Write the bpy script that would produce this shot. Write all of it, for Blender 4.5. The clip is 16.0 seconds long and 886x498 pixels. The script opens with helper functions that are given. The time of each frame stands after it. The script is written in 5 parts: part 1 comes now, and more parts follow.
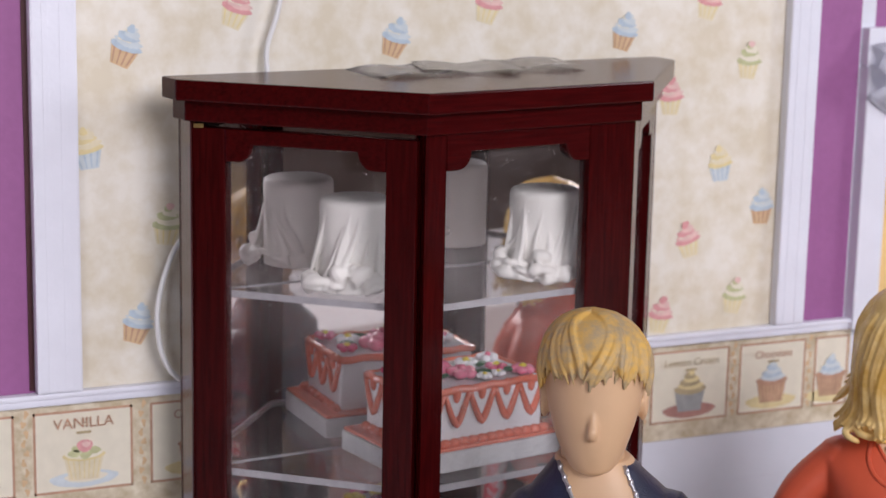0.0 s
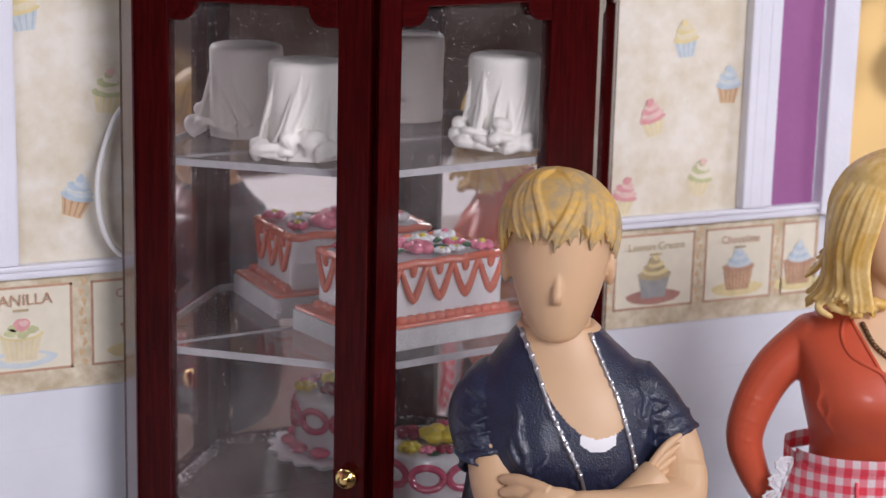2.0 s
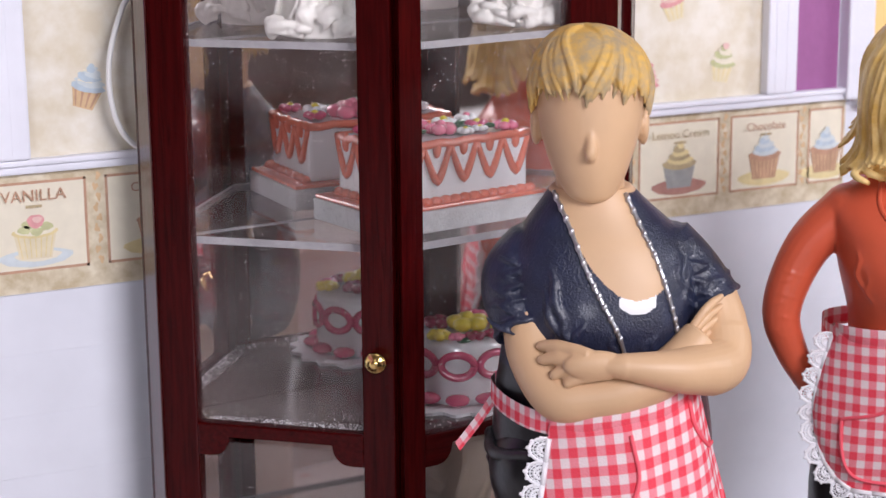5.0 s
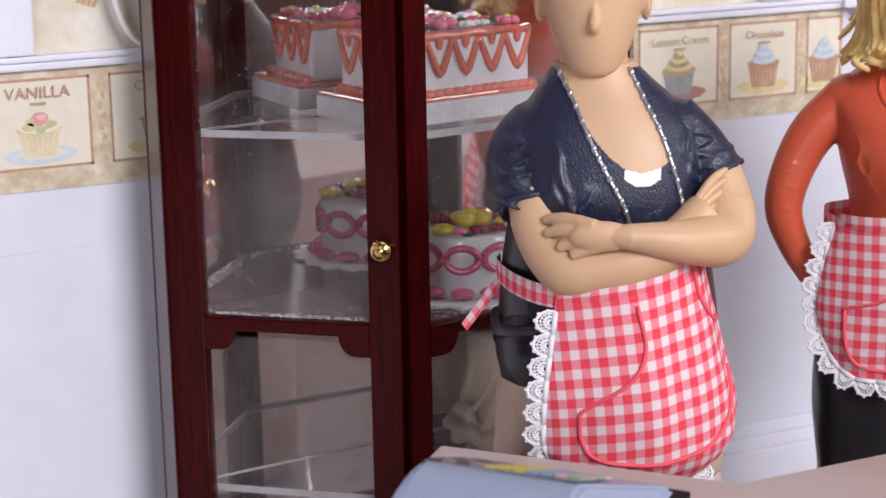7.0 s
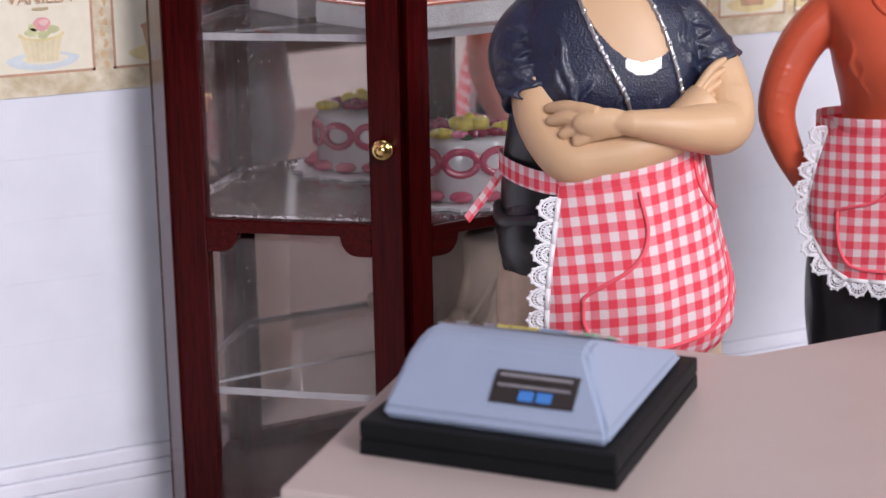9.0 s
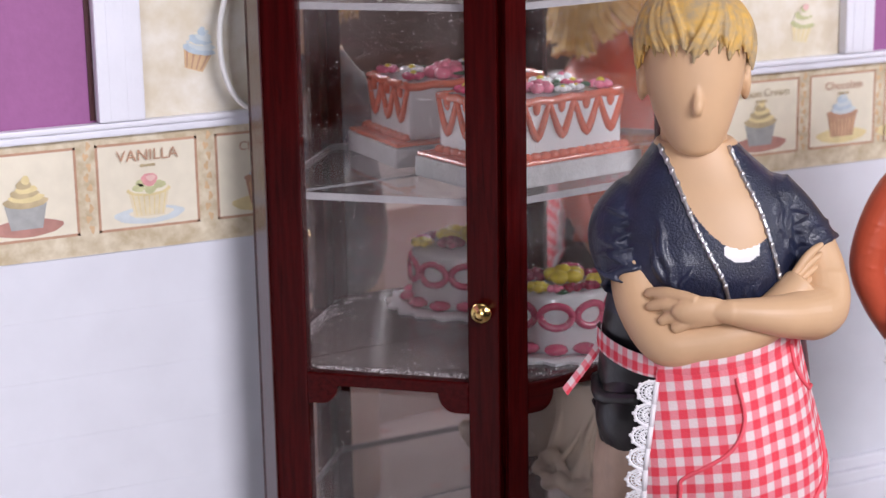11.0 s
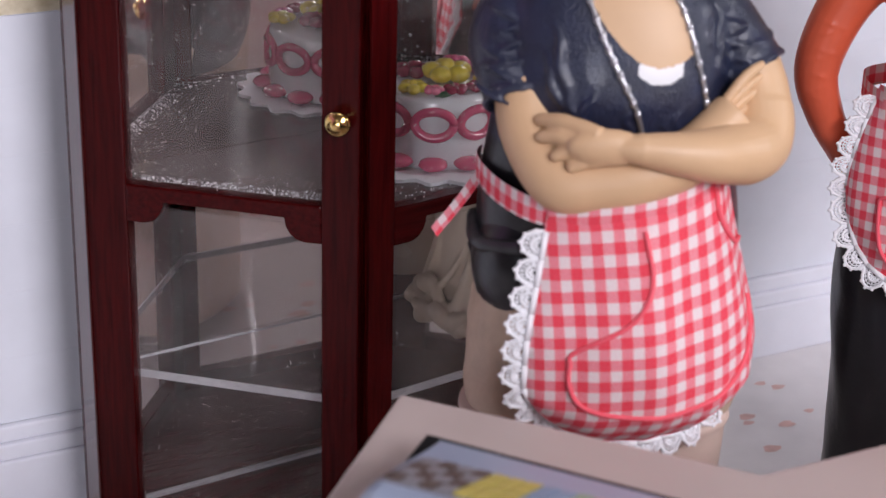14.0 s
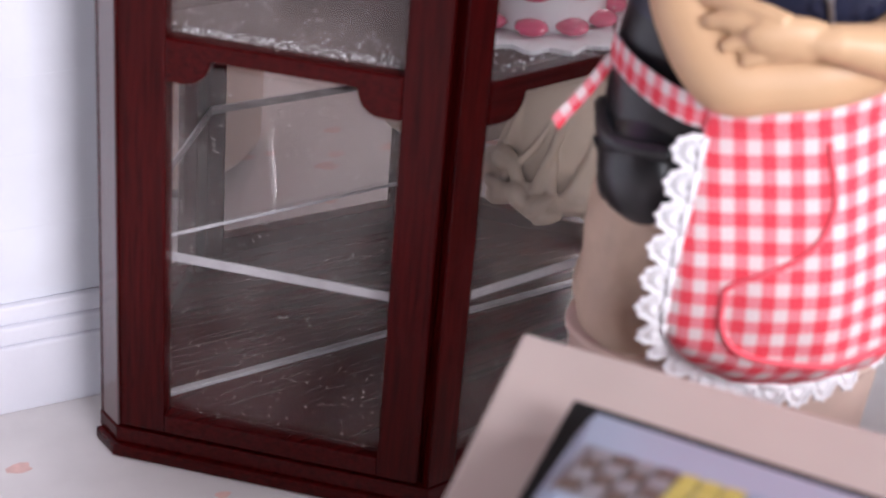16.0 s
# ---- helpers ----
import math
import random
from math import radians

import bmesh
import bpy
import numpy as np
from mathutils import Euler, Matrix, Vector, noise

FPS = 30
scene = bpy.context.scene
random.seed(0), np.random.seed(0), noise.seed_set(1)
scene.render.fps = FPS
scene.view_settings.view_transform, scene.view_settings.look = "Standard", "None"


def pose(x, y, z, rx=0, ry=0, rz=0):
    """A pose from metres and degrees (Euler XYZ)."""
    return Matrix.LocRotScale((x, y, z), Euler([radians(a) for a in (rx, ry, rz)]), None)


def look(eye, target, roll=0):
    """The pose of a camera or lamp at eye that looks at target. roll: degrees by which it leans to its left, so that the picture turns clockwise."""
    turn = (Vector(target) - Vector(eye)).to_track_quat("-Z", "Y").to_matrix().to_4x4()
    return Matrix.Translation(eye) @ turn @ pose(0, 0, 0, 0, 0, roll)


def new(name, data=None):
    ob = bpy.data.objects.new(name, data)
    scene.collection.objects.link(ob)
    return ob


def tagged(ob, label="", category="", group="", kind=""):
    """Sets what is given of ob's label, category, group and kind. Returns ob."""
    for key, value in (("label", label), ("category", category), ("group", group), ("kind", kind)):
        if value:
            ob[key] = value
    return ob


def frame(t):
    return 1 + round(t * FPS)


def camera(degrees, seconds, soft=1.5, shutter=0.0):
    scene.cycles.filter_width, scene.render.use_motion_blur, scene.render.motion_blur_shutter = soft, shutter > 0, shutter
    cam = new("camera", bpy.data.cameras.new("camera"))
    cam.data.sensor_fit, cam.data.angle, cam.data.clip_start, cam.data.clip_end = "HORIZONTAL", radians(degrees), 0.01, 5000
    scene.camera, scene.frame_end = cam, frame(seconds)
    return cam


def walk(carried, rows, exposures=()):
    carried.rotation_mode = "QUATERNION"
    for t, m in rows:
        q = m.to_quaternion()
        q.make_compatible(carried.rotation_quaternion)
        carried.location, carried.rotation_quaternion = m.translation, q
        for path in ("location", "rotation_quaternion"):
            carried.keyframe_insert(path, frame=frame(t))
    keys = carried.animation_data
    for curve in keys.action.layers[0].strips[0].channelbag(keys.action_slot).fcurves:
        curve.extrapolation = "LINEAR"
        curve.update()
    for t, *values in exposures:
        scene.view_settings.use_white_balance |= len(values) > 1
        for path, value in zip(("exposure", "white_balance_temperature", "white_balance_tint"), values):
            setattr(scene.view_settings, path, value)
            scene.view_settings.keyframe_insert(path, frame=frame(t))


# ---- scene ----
# a dolls' bakery, one twelfth of life size
SOFT = 1.4
EXPOSURES = ((0.0, -0.42), (2.0, -0.35), (3.5, -0.06), (7.0, -0.06), (9.5, -0.03), (12.5, -0.15), (13.5, -0.2), (14.5, 0.0), (16.0, 0.45))
cam = camera(26.255, 16.0, SOFT)
walk(cam, [
    (0.0, look((-0.16450, -0.36130, 0.21833), (-0.06414, -0.13783, 0.16841), 1.159)),
    (0.5, look((-0.16425, -0.36130, 0.21922), (-0.06091, -0.13903, 0.17007), 1.622)),
    (1.0, look((-0.15947, -0.35936, 0.21491), (-0.05479, -0.13816, 0.16378), 1.666)),
    (1.5, look((-0.15986, -0.35362, 0.20773), (-0.05476, -0.13328, 0.15387), 1.576)),
    (2.0, look((-0.15940, -0.34859, 0.19900), (-0.05360, -0.12904, 0.14329), 1.394)),
    (2.5, look((-0.15826, -0.34362, 0.19239), (-0.05109, -0.12521, 0.13487), 1.134)),
    (3.0, look((-0.15696, -0.34339, 0.19033), (-0.05016, -0.12513, 0.13155), 0.732)),
    (3.5, look((-0.15832, -0.34342, 0.19012), (-0.05134, -0.12521, 0.13147), 0.431)),
    (4.0, look((-0.15945, -0.34192, 0.18560), (-0.05266, -0.12360, 0.12704), 0.137)),
    (4.2, look((-0.16014, -0.34149, 0.18249), (-0.05343, -0.12297, 0.12448), -0.064)),
    (6.3, look((-0.16299, -0.34185, 0.16915), (-0.05623, -0.12281, 0.11324), -0.846)),
    (6.5, look((-0.16336, -0.34270, 0.16543), (-0.05580, -0.12391, 0.11009), -0.889)),
    (7.0, look((-0.16679, -0.34569, 0.15714), (-0.05951, -0.12703, 0.10073), -1.082)),
    (7.5, look((-0.17176, -0.34357, 0.15291), (-0.06416, -0.12533, 0.09552), -1.060)),
    (8.0, look((-0.17554, -0.34624, 0.14640), (-0.06651, -0.12833, 0.09049), -0.971)),
    (8.5, look((-0.17578, -0.35025, 0.14304), (-0.06586, -0.13276, 0.08721), -1.044)),
    (9.0, look((-0.17599, -0.35007, 0.14196), (-0.06504, -0.13355, 0.08444), -1.107)),
    (9.5, look((-0.17920, -0.34748, 0.14872), (-0.06804, -0.13097, 0.09158), -0.997)),
    (10.0, look((-0.18175, -0.34655, 0.15805), (-0.07096, -0.12965, 0.10165), -0.876)),
    (10.2, look((-0.18308, -0.34732, 0.16257), (-0.07436, -0.12948, 0.10578), -0.966)),
    (12.3, look((-0.15686, -0.34026, 0.18399), (-0.05751, -0.12329, 0.10946), -0.579)),
    (12.5, look((-0.14907, -0.33588, 0.18257), (-0.05080, -0.11966, 0.10451), -0.551)),
    (13.0, look((-0.13079, -0.32820, 0.18225), (-0.03163, -0.11524, 0.09671), -0.371)),
    (13.5, look((-0.13614, -0.31136, 0.17312), (-0.03146, -0.10316, 0.08260), 0.107)),
    (14.0, look((-0.14017, -0.28987, 0.17318), (-0.03423, -0.08525, 0.07619), 1.531)),
    (14.5, look((-0.13604, -0.27180, 0.16394), (-0.03125, -0.07020, 0.05965), 2.918)),
    (15.0, look((-0.13596, -0.25723, 0.16423), (-0.03052, -0.06054, 0.05156), 3.809)),
    (15.5, look((-0.13599, -0.24769, 0.16450), (-0.03017, -0.05429, 0.04659), 4.022)),
    (16.0, look((-0.13721, -0.23709, 0.16537), (-0.02834, -0.04799, 0.04334), 4.916)),
], EXPOSURES)

cam.data.dof.use_dof, cam.data.dof.focus_distance, cam.data.dof.aperture_fstop = True, 0.322, 40.0
CM = 0.01  # lengths below are in centimetres

# ---------- world and light ----------
world = bpy.data.worlds.new("world")
scene.world = world
world.use_nodes = True
wn = world.node_tree.nodes
sky = wn.new("ShaderNodeTexSky")
sky.sky_type, sky.sun_disc = "NISHITA", False
sky.sun_elevation, sky.sun_rotation = radians(22), radians(165)
wn["Background"].inputs["Strength"].default_value = 0.12
world.node_tree.links.new(sky.outputs["Color"], wn["Background"].inputs["Color"])


def area(name, at, to, w, h, watts, colour):
    d = bpy.data.lights.new(name, "AREA")
    d.shape, d.size, d.size_y, d.energy, d.color = "RECTANGLE", w, h, watts, colour
    ob = new(name, d)
    ob.matrix_world = look(at, to)
    return ob


# unseen area lamps inside the closed room: three aimed to suit the shadows, then
area("key_light", (0.04, -1.05, 0.58), (0.0, 0, 0.1), 0.5, 0.34, 11.5, (0.955, 0.915, 1.0))
area("side_light_right", (1.05, -0.80, 0.55), (0.06, 0.0, 0.1), 0.4, 0.4, 6.6, (0.92, 0.915, 1.0))
area("side_light_left", (-0.70, -0.97, 0.32), (0.0, 0.0, 0.06), 0.22, 0.22, 2.4, (0.88, 0.88, 1.0))
# added fill from overhead, brightens the floor and backs behind the counter
area("overhead_fill", (0.02, -0.14, 1.25), (0.0, -0.08, 0.0), 0.6, 0.6, 2.4, (0.98, 0.94, 1.0))

# ---------- materials ----------


def material(name, colour, rough=0.5, metal=0.0, coat=0.0, var=0.12, scale=300.0, bump=0.0, bump_scale=800.0, spec=0.5):
    """A paint-like surface with variation at two scales."""
    m = bpy.data.materials.new(name)
    m.use_nodes = True
    nt = m.node_tree
    b = nt.nodes["Principled BSDF"]
    b.inputs["Roughness"].default_value = rough
    b.inputs["Metallic"].default_value = metal
    b.inputs["Coat Weight"].default_value = coat
    b.inputs["Coat Roughness"].default_value = 0.12
    b.inputs["Specular IOR Level"].default_value = spec
    co = nt.nodes.new("ShaderNodeTexCoord")
    n1, n2 = nt.nodes.new("ShaderNodeTexNoise"), nt.nodes.new("ShaderNodeTexNoise")
    n1.inputs["Scale"].default_value, n2.inputs["Scale"].default_value = scale, scale * 0.13
    n1.inputs["Detail"].default_value = 4
    mix = nt.nodes.new("ShaderNodeMath")
    mix.operation = "ADD"
    ramp = nt.nodes.new("ShaderNodeMapRange")
    ramp.inputs["From Min"].default_value, ramp.inputs["From Max"].default_value = 0.6, 1.4
    ramp.inputs["To Min"].default_value, ramp.inputs["To Max"].default_value = 1 - var, 1 + var
    mul = nt.nodes.new("ShaderNodeVectorMath")
    mul.operation = "SCALE"
    mul.inputs[0].default_value = colour
    L = nt.links.new
    L(co.outputs["Object"], n1.inputs["Vector"])
    L(co.outputs["Object"], n2.inputs["Vector"])
    L(n1.outputs["Fac"], mix.inputs[0])
    L(n2.outputs["Fac"], mix.inputs[1])
    L(mix.outputs[0], ramp.inputs["Value"])
    L(ramp.outputs["Result"], mul.inputs["Scale"])
    L(mul.outputs[0], b.inputs["Base Color"])
    if bump:
        bp, n3 = nt.nodes.new("ShaderNodeBump"), nt.nodes.new("ShaderNodeTexNoise")
        n3.inputs["Scale"].default_value = bump_scale
        n3.inputs["Detail"].default_value = 3
        bp.inputs["Strength"].default_value, bp.inputs["Distance"].default_value = bump, 0.0004
        L(co.outputs["Object"], n3.inputs["Vector"])
        L(n3.outputs["Fac"], bp.inputs["Height"])
        L(bp.outputs["Normal"], b.inputs["Normal"])
    return m


def wood(name, dark, light, axis=2):
    """Lacquered wood with fine pores along one axis."""
    m = material(name, light, 0.20, 0.0, 0.0, 0.0, spec=0.15)
    nt = m.node_tree
    b = nt.nodes["Principled BSDF"]
    co, mp = nt.nodes.new("ShaderNodeTexCoord"), nt.nodes.new("ShaderNodeMapping")
    sc = [1500.0, 1500.0, 1500.0]
    sc[axis] = 90.0
    mp.inputs["Scale"].default_value = sc
    n, r = nt.nodes.new("ShaderNodeTexNoise"), nt.nodes.new("ShaderNodeValToRGB")
    n.inputs["Scale"].default_value, n.inputs["Detail"].default_value, n.inputs["Distortion"].default_value = 1.0, 6.0, 0.6
    r.color_ramp.elements[0].position, r.color_ramp.elements[1].position = 0.25, 0.78
    r.color_ramp.elements[0].color, r.color_ramp.elements[1].color = (*dark, 1), (*light, 1)
    L = nt.links.new
    L(co.outputs["Object"], mp.inputs["Vector"])
    L(mp.outputs["Vector"], n.inputs["Vector"])
    L(n.outputs["Fac"], r.inputs["Fac"])
    L(r.outputs["Color"], b.inputs["Base Color"])
    bp = nt.nodes.new("ShaderNodeBump")
    bp.inputs["Strength"].default_value, bp.inputs["Distance"].default_value = 0.12, 0.0002
    L(n.outputs["Fac"], bp.inputs["Height"])
    L(bp.outputs["Normal"], b.inputs["Normal"])
    return m


def clear(name, tint, dust=0.06, dust_colour=(0.8, 0.8, 0.8), bare=0.50):
    """Clear sheet: mostly transparent, sharp gloss, specks of dust, and a patchy pale haze."""
    m = bpy.data.materials.new(name)
    m.use_nodes = True
    nt = m.node_tree
    nt.nodes.remove(nt.nodes["Principled BSDF"])
    out = nt.nodes["Material Output"]
    tr, gl, df = (nt.nodes.new("ShaderNodeBsdf" + k) for k in ("Transparent", "Glossy", "Diffuse"))
    tr.inputs["Color"].default_value = (*tint, 1)
    gl.inputs["Roughness"].default_value = 0.03
    df.inputs["Color"].default_value = (*dust_colour, 1)
    lw, pw, fr = nt.nodes.new("ShaderNodeLayerWeight"), nt.nodes.new("ShaderNodeMath"), nt.nodes.new("ShaderNodeMath")
    pw.operation, fr.operation = "POWER", "MULTIPLY_ADD"
    pw.inputs[1].default_value = 4.0
    fr.inputs[1].default_value, fr.inputs[2].default_value = 0.6, 0.025
    m1, m2 = nt.nodes.new("ShaderNodeMixShader"), nt.nodes.new("ShaderNodeMixShader")
    co, vo, hz = nt.nodes.new("ShaderNodeTexCoord"), nt.nodes.new("ShaderNodeTexVoronoi"), nt.nodes.new("ShaderNodeTexNoise")
    vo.inputs["Scale"].default_value = 1150.0
    hz.inputs["Scale"].default_value = 60.0
    hz.inputs["Detail"].default_value = 5.0
    lt, mx, ad = nt.nodes.new("ShaderNodeMapRange"), nt.nodes.new("ShaderNodeMapRange"), nt.nodes.new("ShaderNodeMath")
    lt.inputs["From Min"].default_value, lt.inputs["From Max"].default_value = 0.150, 0.065
    lt.inputs["To Max"].default_value = 0.85
    # haze: a film of dust, and a painted veil of reflected light
    mx.inputs["From Min"].default_value, mx.inputs["From Max"].default_value = 0.35, 0.75
    mx.inputs["To Max"].default_value = dust
    ad.operation = "MAXIMUM"
    L = nt.links.new
    L(co.outputs["Object"], vo.inputs["Vector"])
    L(co.outputs["Object"], hz.inputs["Vector"])
    L(vo.outputs["Distance"], lt.inputs["Value"])
    L(hz.outputs["Fac"], mx.inputs["Value"])
    few, pick = nt.nodes.new("ShaderNodeSeparateColor"), nt.nodes.new("ShaderNodeMath")
    pick.operation = "GREATER_THAN"
    pick.inputs[1].default_value = bare
    keep = nt.nodes.new("ShaderNodeMath")
    keep.operation = "MULTIPLY"
    L(vo.outputs["Color"], few.inputs[0])
    L(few.outputs[0], pick.inputs[0])
    L(lt.outputs["Result"], keep.inputs[0])
    L(pick.outputs[0], keep.inputs[1])
    L(keep.outputs[0], ad.inputs[0])
    L(mx.outputs["Result"], ad.inputs[1])
    L(lw.outputs["Facing"], pw.inputs[0])
    L(pw.outputs[0], fr.inputs[0])
    L(fr.outputs[0], m1.inputs["Fac"])
    L(tr.outputs[0], m1.inputs[1])
    L(gl.outputs[0], m1.inputs[2])
    L(ad.outputs[0], m2.inputs["Fac"])
    L(m1.outputs[0], m2.inputs[1])
    L(df.outputs[0], m2.inputs[2])
    L(m2.outputs[0], out.inputs["Surface"])
    return m


def gingham(name, period):
    """Woven red and white check over the mesh's own cloth coordinates, in centimetres."""
    m = material(name, (0.8, 0.8, 0.8), 0.85, var=0.05, spec=0.15)
    nt = m.node_tree
    b = nt.nodes["Principled BSDF"]
    uv, sp = nt.nodes.new("ShaderNodeUVMap"), nt.nodes.new("ShaderNodeSeparateXYZ")
    uv.uv_map = "cloth"
    L = nt.links.new
    L(uv.outputs["UV"], sp.inputs[0])

    def math_node(op, a, bb):
        n = nt.nodes.new("ShaderNodeMath")
        n.operation = op
        for k, v in enumerate((a, bb)):
            if isinstance(v, (int, float)):
                n.inputs[k].default_value = v
            else:
                L(v, n.inputs[k])
        return n.outputs[0]

    bands = []
    for ax in ("X", "Y"):
        f = math_node("FRACT", math_node("MULTIPLY", sp.outputs[ax], 1.0 / period), 0.0)
        bands.append(math_node("GREATER_THAN", f, 0.5))
    weave = math_node("MULTIPLY", *(math_node("SINE", math_node("MULTIPLY", sp.outputs[ax], 150.0), 0.0) for ax in ("X", "Y")))
    total = math_node("ADD", bands[0], bands[1])
    soft = math_node("ADD", math_node("MULTIPLY", total, 0.46), math_node("ADD", math_node("MULTIPLY", weave, 0.17), 0.04))
    r = nt.nodes.new("ShaderNodeValToRGB")
    r.color_ramp.elements[0].color, r.color_ramp.elements[1].color = (0.73, 0.655, 0.66, 1), (0.74, 0.045, 0.075, 1)
    e = r.color_ramp.elements.new(0.5)
    e.color = (0.75, 0.22, 0.265, 1)
    L(soft, r.inputs["Fac"])
    L(r.outputs["Color"], b.inputs["Base Color"])
    bp, wv = nt.nodes.new("ShaderNodeBump"), nt.nodes.new("ShaderNodeTexNoise")
    wv.inputs["Scale"].default_value = 2500.0
    co = nt.nodes.new("ShaderNodeTexCoord")
    L(co.outputs["Object"], wv.inputs["Vector"])
    bp.inputs["Strength"].default_value, bp.inputs["Distance"].default_value = 0.4, 0.0002
    L(wv.outputs["Fac"], bp.inputs["Height"])
    L(bp.outputs["Normal"], b.inputs["Normal"])
    return m


MAHOGANY = wood("mahogany", (0.018, 0.0008, 0.0010), (0.056, 0.0022, 0.0024), 2)
MAHOGANY_X = wood("mahogany_across", (0.022, 0.0010, 0.0012), (0.058, 0.0023, 0.0026), 0)
MAHOGANY_SIDE = wood("mahogany_side", (0.022, 0.0010, 0.0012), (0.058, 0.0023, 0.0026), 2)
MAHOGANY_SIDE.node_tree.nodes["Principled BSDF"].inputs["Specular IOR Level"].default_value = 1.0
MAHOGANY_SIDE.node_tree.nodes["Principled BSDF"].inputs["Coat Weight"].default_value = 0.5
GLASS = clear("glass", (0.995, 0.995, 0.99), 0.05, (0.8, 0.74, 0.73))
ACRYLIC = clear("acrylic", (0.95, 0.955, 0.96), 0.015, bare=0.88)
ACRYLIC_EDGE = material("acrylic_edge", (0.36, 0.35, 0.37), 0.35, var=0.2, scale=900)
MIRROR = material("mirror", (0.88, 0.85, 0.85), 0.02, 1.0, var=0.03, scale=40)
LINING = material("shelf_lining", (0.08, 0.058, 0.055), 0.16, var=0.12, scale=150, spec=0.5)
BRASS = material("brass", (0.80, 0.58, 0.22), 0.18, 1.0, var=0.08)



def mottled(name, a, b, scales=(55.0, 260.0), rough=0.7):
    """Printed paper with soft blotches of two tints."""
    m = material(name, a, rough, var=0.0, spec=0.2)
    nt = m.node_tree
    co, r = nt.nodes.new("ShaderNodeTexCoord"), nt.nodes.new("ShaderNodeValToRGB")
    n1, n2, ad = nt.nodes.new("ShaderNodeTexNoise"), nt.nodes.new("ShaderNodeTexNoise"), nt.nodes.new("ShaderNodeMath")
    n1.inputs["Scale"].default_value, n2.inputs["Scale"].default_value = scales
    n1.inputs["Detail"].default_value, n2.inputs["Detail"].default_value = 5.0, 6.0
    n1.inputs["Roughness"].default_value = 0.65
    ad.operation = "MULTIPLY_ADD"
    ad.inputs[1].default_value = 0.45
    L = nt.links.new
    L(co.outputs["Object"], n1.inputs["Vector"])
    L(co.outputs["Object"], n2.inputs["Vector"])
    L(n2.outputs["Fac"], ad.inputs[0])
    L(n1.outputs["Fac"], ad.inputs[2])
    r.color_ramp.elements[0].position, r.color_ramp.elements[1].position = 0.60, 0.86
    r.color_ramp.elements[0].color, r.color_ramp.elements[1].color = (*a, 1), (*b, 1)
    L(ad.outputs[0], r.inputs["Fac"])
    L(r.outputs["Color"], nt.nodes["Principled BSDF"].inputs["Base Color"])
    return m


WALLPAPER = mottled("wallpaper", (0.69, 0.62, 0.48), (0.81, 0.77, 0.68))
BORDER = mottled("border_paper", (0.52, 0.43, 0.28), (0.74, 0.67, 0.52), (120.0, 420.0))
PURPLE = material("purple_paint", (0.32, 0.11, 0.28), 0.6, var=0.08, scale=500, bump=0.15)
WHITE = material("white_paint", (0.71, 0.73, 0.795), 0.42, var=0.05, scale=120, bump=0.12, bump_scale=500)
TRIM = material("trim_paint", (0.76, 0.77, 0.84), 0.5, var=0.05, scale=150, bump=0.2, bump_scale=900)
FLOOR_W = material("floor_white", (0.74, 0.71, 0.71), 0.4, var=0.08, scale=150, coat=0.2)
COUNTER = material("counter_top", (0.47, 0.395, 0.37), 0.4, var=0.04, scale=120)
CERAMIC = material("bisque", (0.87, 0.845, 0.80), 0.6, var=0.05, scale=250, bump=0.1, bump_scale=1500)
LINEN = material("beige_bisque", (0.56, 0.46, 0.36), 0.65, var=0.10, scale=200, bump=0.15, bump_scale=900)
ICING = material("icing", (0.80, 0.80, 0.82), 0.22, coat=0.5, var=0.04)
CORAL = material("coral_icing", (0.72, 0.20, 0.13), 0.2, coat=0.6, var=0.12, scale=700)
PINK = material("pink_icing", (0.62, 0.10, 0.19), 0.2, coat=0.6, var=0.15, scale=700)
ROSE = material("rose_icing", (0.80, 0.22, 0.33), 0.2, coat=0.6, var=0.12, scale=700)
WINE = material("wine_icing", (0.28, 0.02, 0.06), 0.2, coat=0.6, var=0.15)
LEMON = material("lemon_icing", (0.75, 0.60, 0.06), 0.3, coat=0.4, var=0.15, scale=700)
LEAF = material("leaf_icing", (0.03, 0.09, 0.04), 0.3, coat=0.4, var=0.2)
BOARD = material("silver_board", (0.62, 0.62, 0.63), 0.3, var=0.2, scale=1500, bump=0.8, bump_scale=2500)
SKIN = material("skin_paint", (0.60, 0.39, 0.225), 0.45, var=0.05, scale=200)
SKIN_PALE = material("pale_skin_paint", (0.76, 0.50, 0.30), 0.5, var=0.04, scale=200)
BLONDE = mottled("blonde_hair_paint", (0.38, 0.29, 0.17), (0.62, 0.38, 0.10), (180.0, 700.0), 0.45)
GOLD = mottled("golden_hair_paint", (0.70, 0.43, 0.11), (0.86, 0.63, 0.27), (120.0, 500.0), 0.26)
NAVY = material("navy_paint", (0.013, 0.018, 0.044), 0.38, coat=0.2, var=0.5, scale=300, bump=0.55, bump_scale=2600)
BLACK = material("black_paint", (0.009, 0.010, 0.013), 0.32, coat=0.12, var=0.2, bump=0.2)
RED = material("red_paint", (0.60, 0.100, 0.046), 0.40, coat=0.2, var=0.15, scale=150)
TAN = material("tan_paint", (0.52, 0.39, 0.29), 0.5, var=0.25, scale=200, bump=0.4, bump_scale=600)
PALE_TAN = material("pale_tan_paint", (0.62, 0.47, 0.40), 0.5, var=0.12, scale=200)
SILVER = material("silver_paint", (0.50, 0.50, 0.53), 0.28, 0.85, var=0.15)
BRONZE = material("bronze_chain", (0.16, 0.09, 0.04), 0.4, 0.6, var=0.3)
LACE = material("lace", (0.82, 0.82, 0.85), 0.9, var=0.04, spec=0.1)
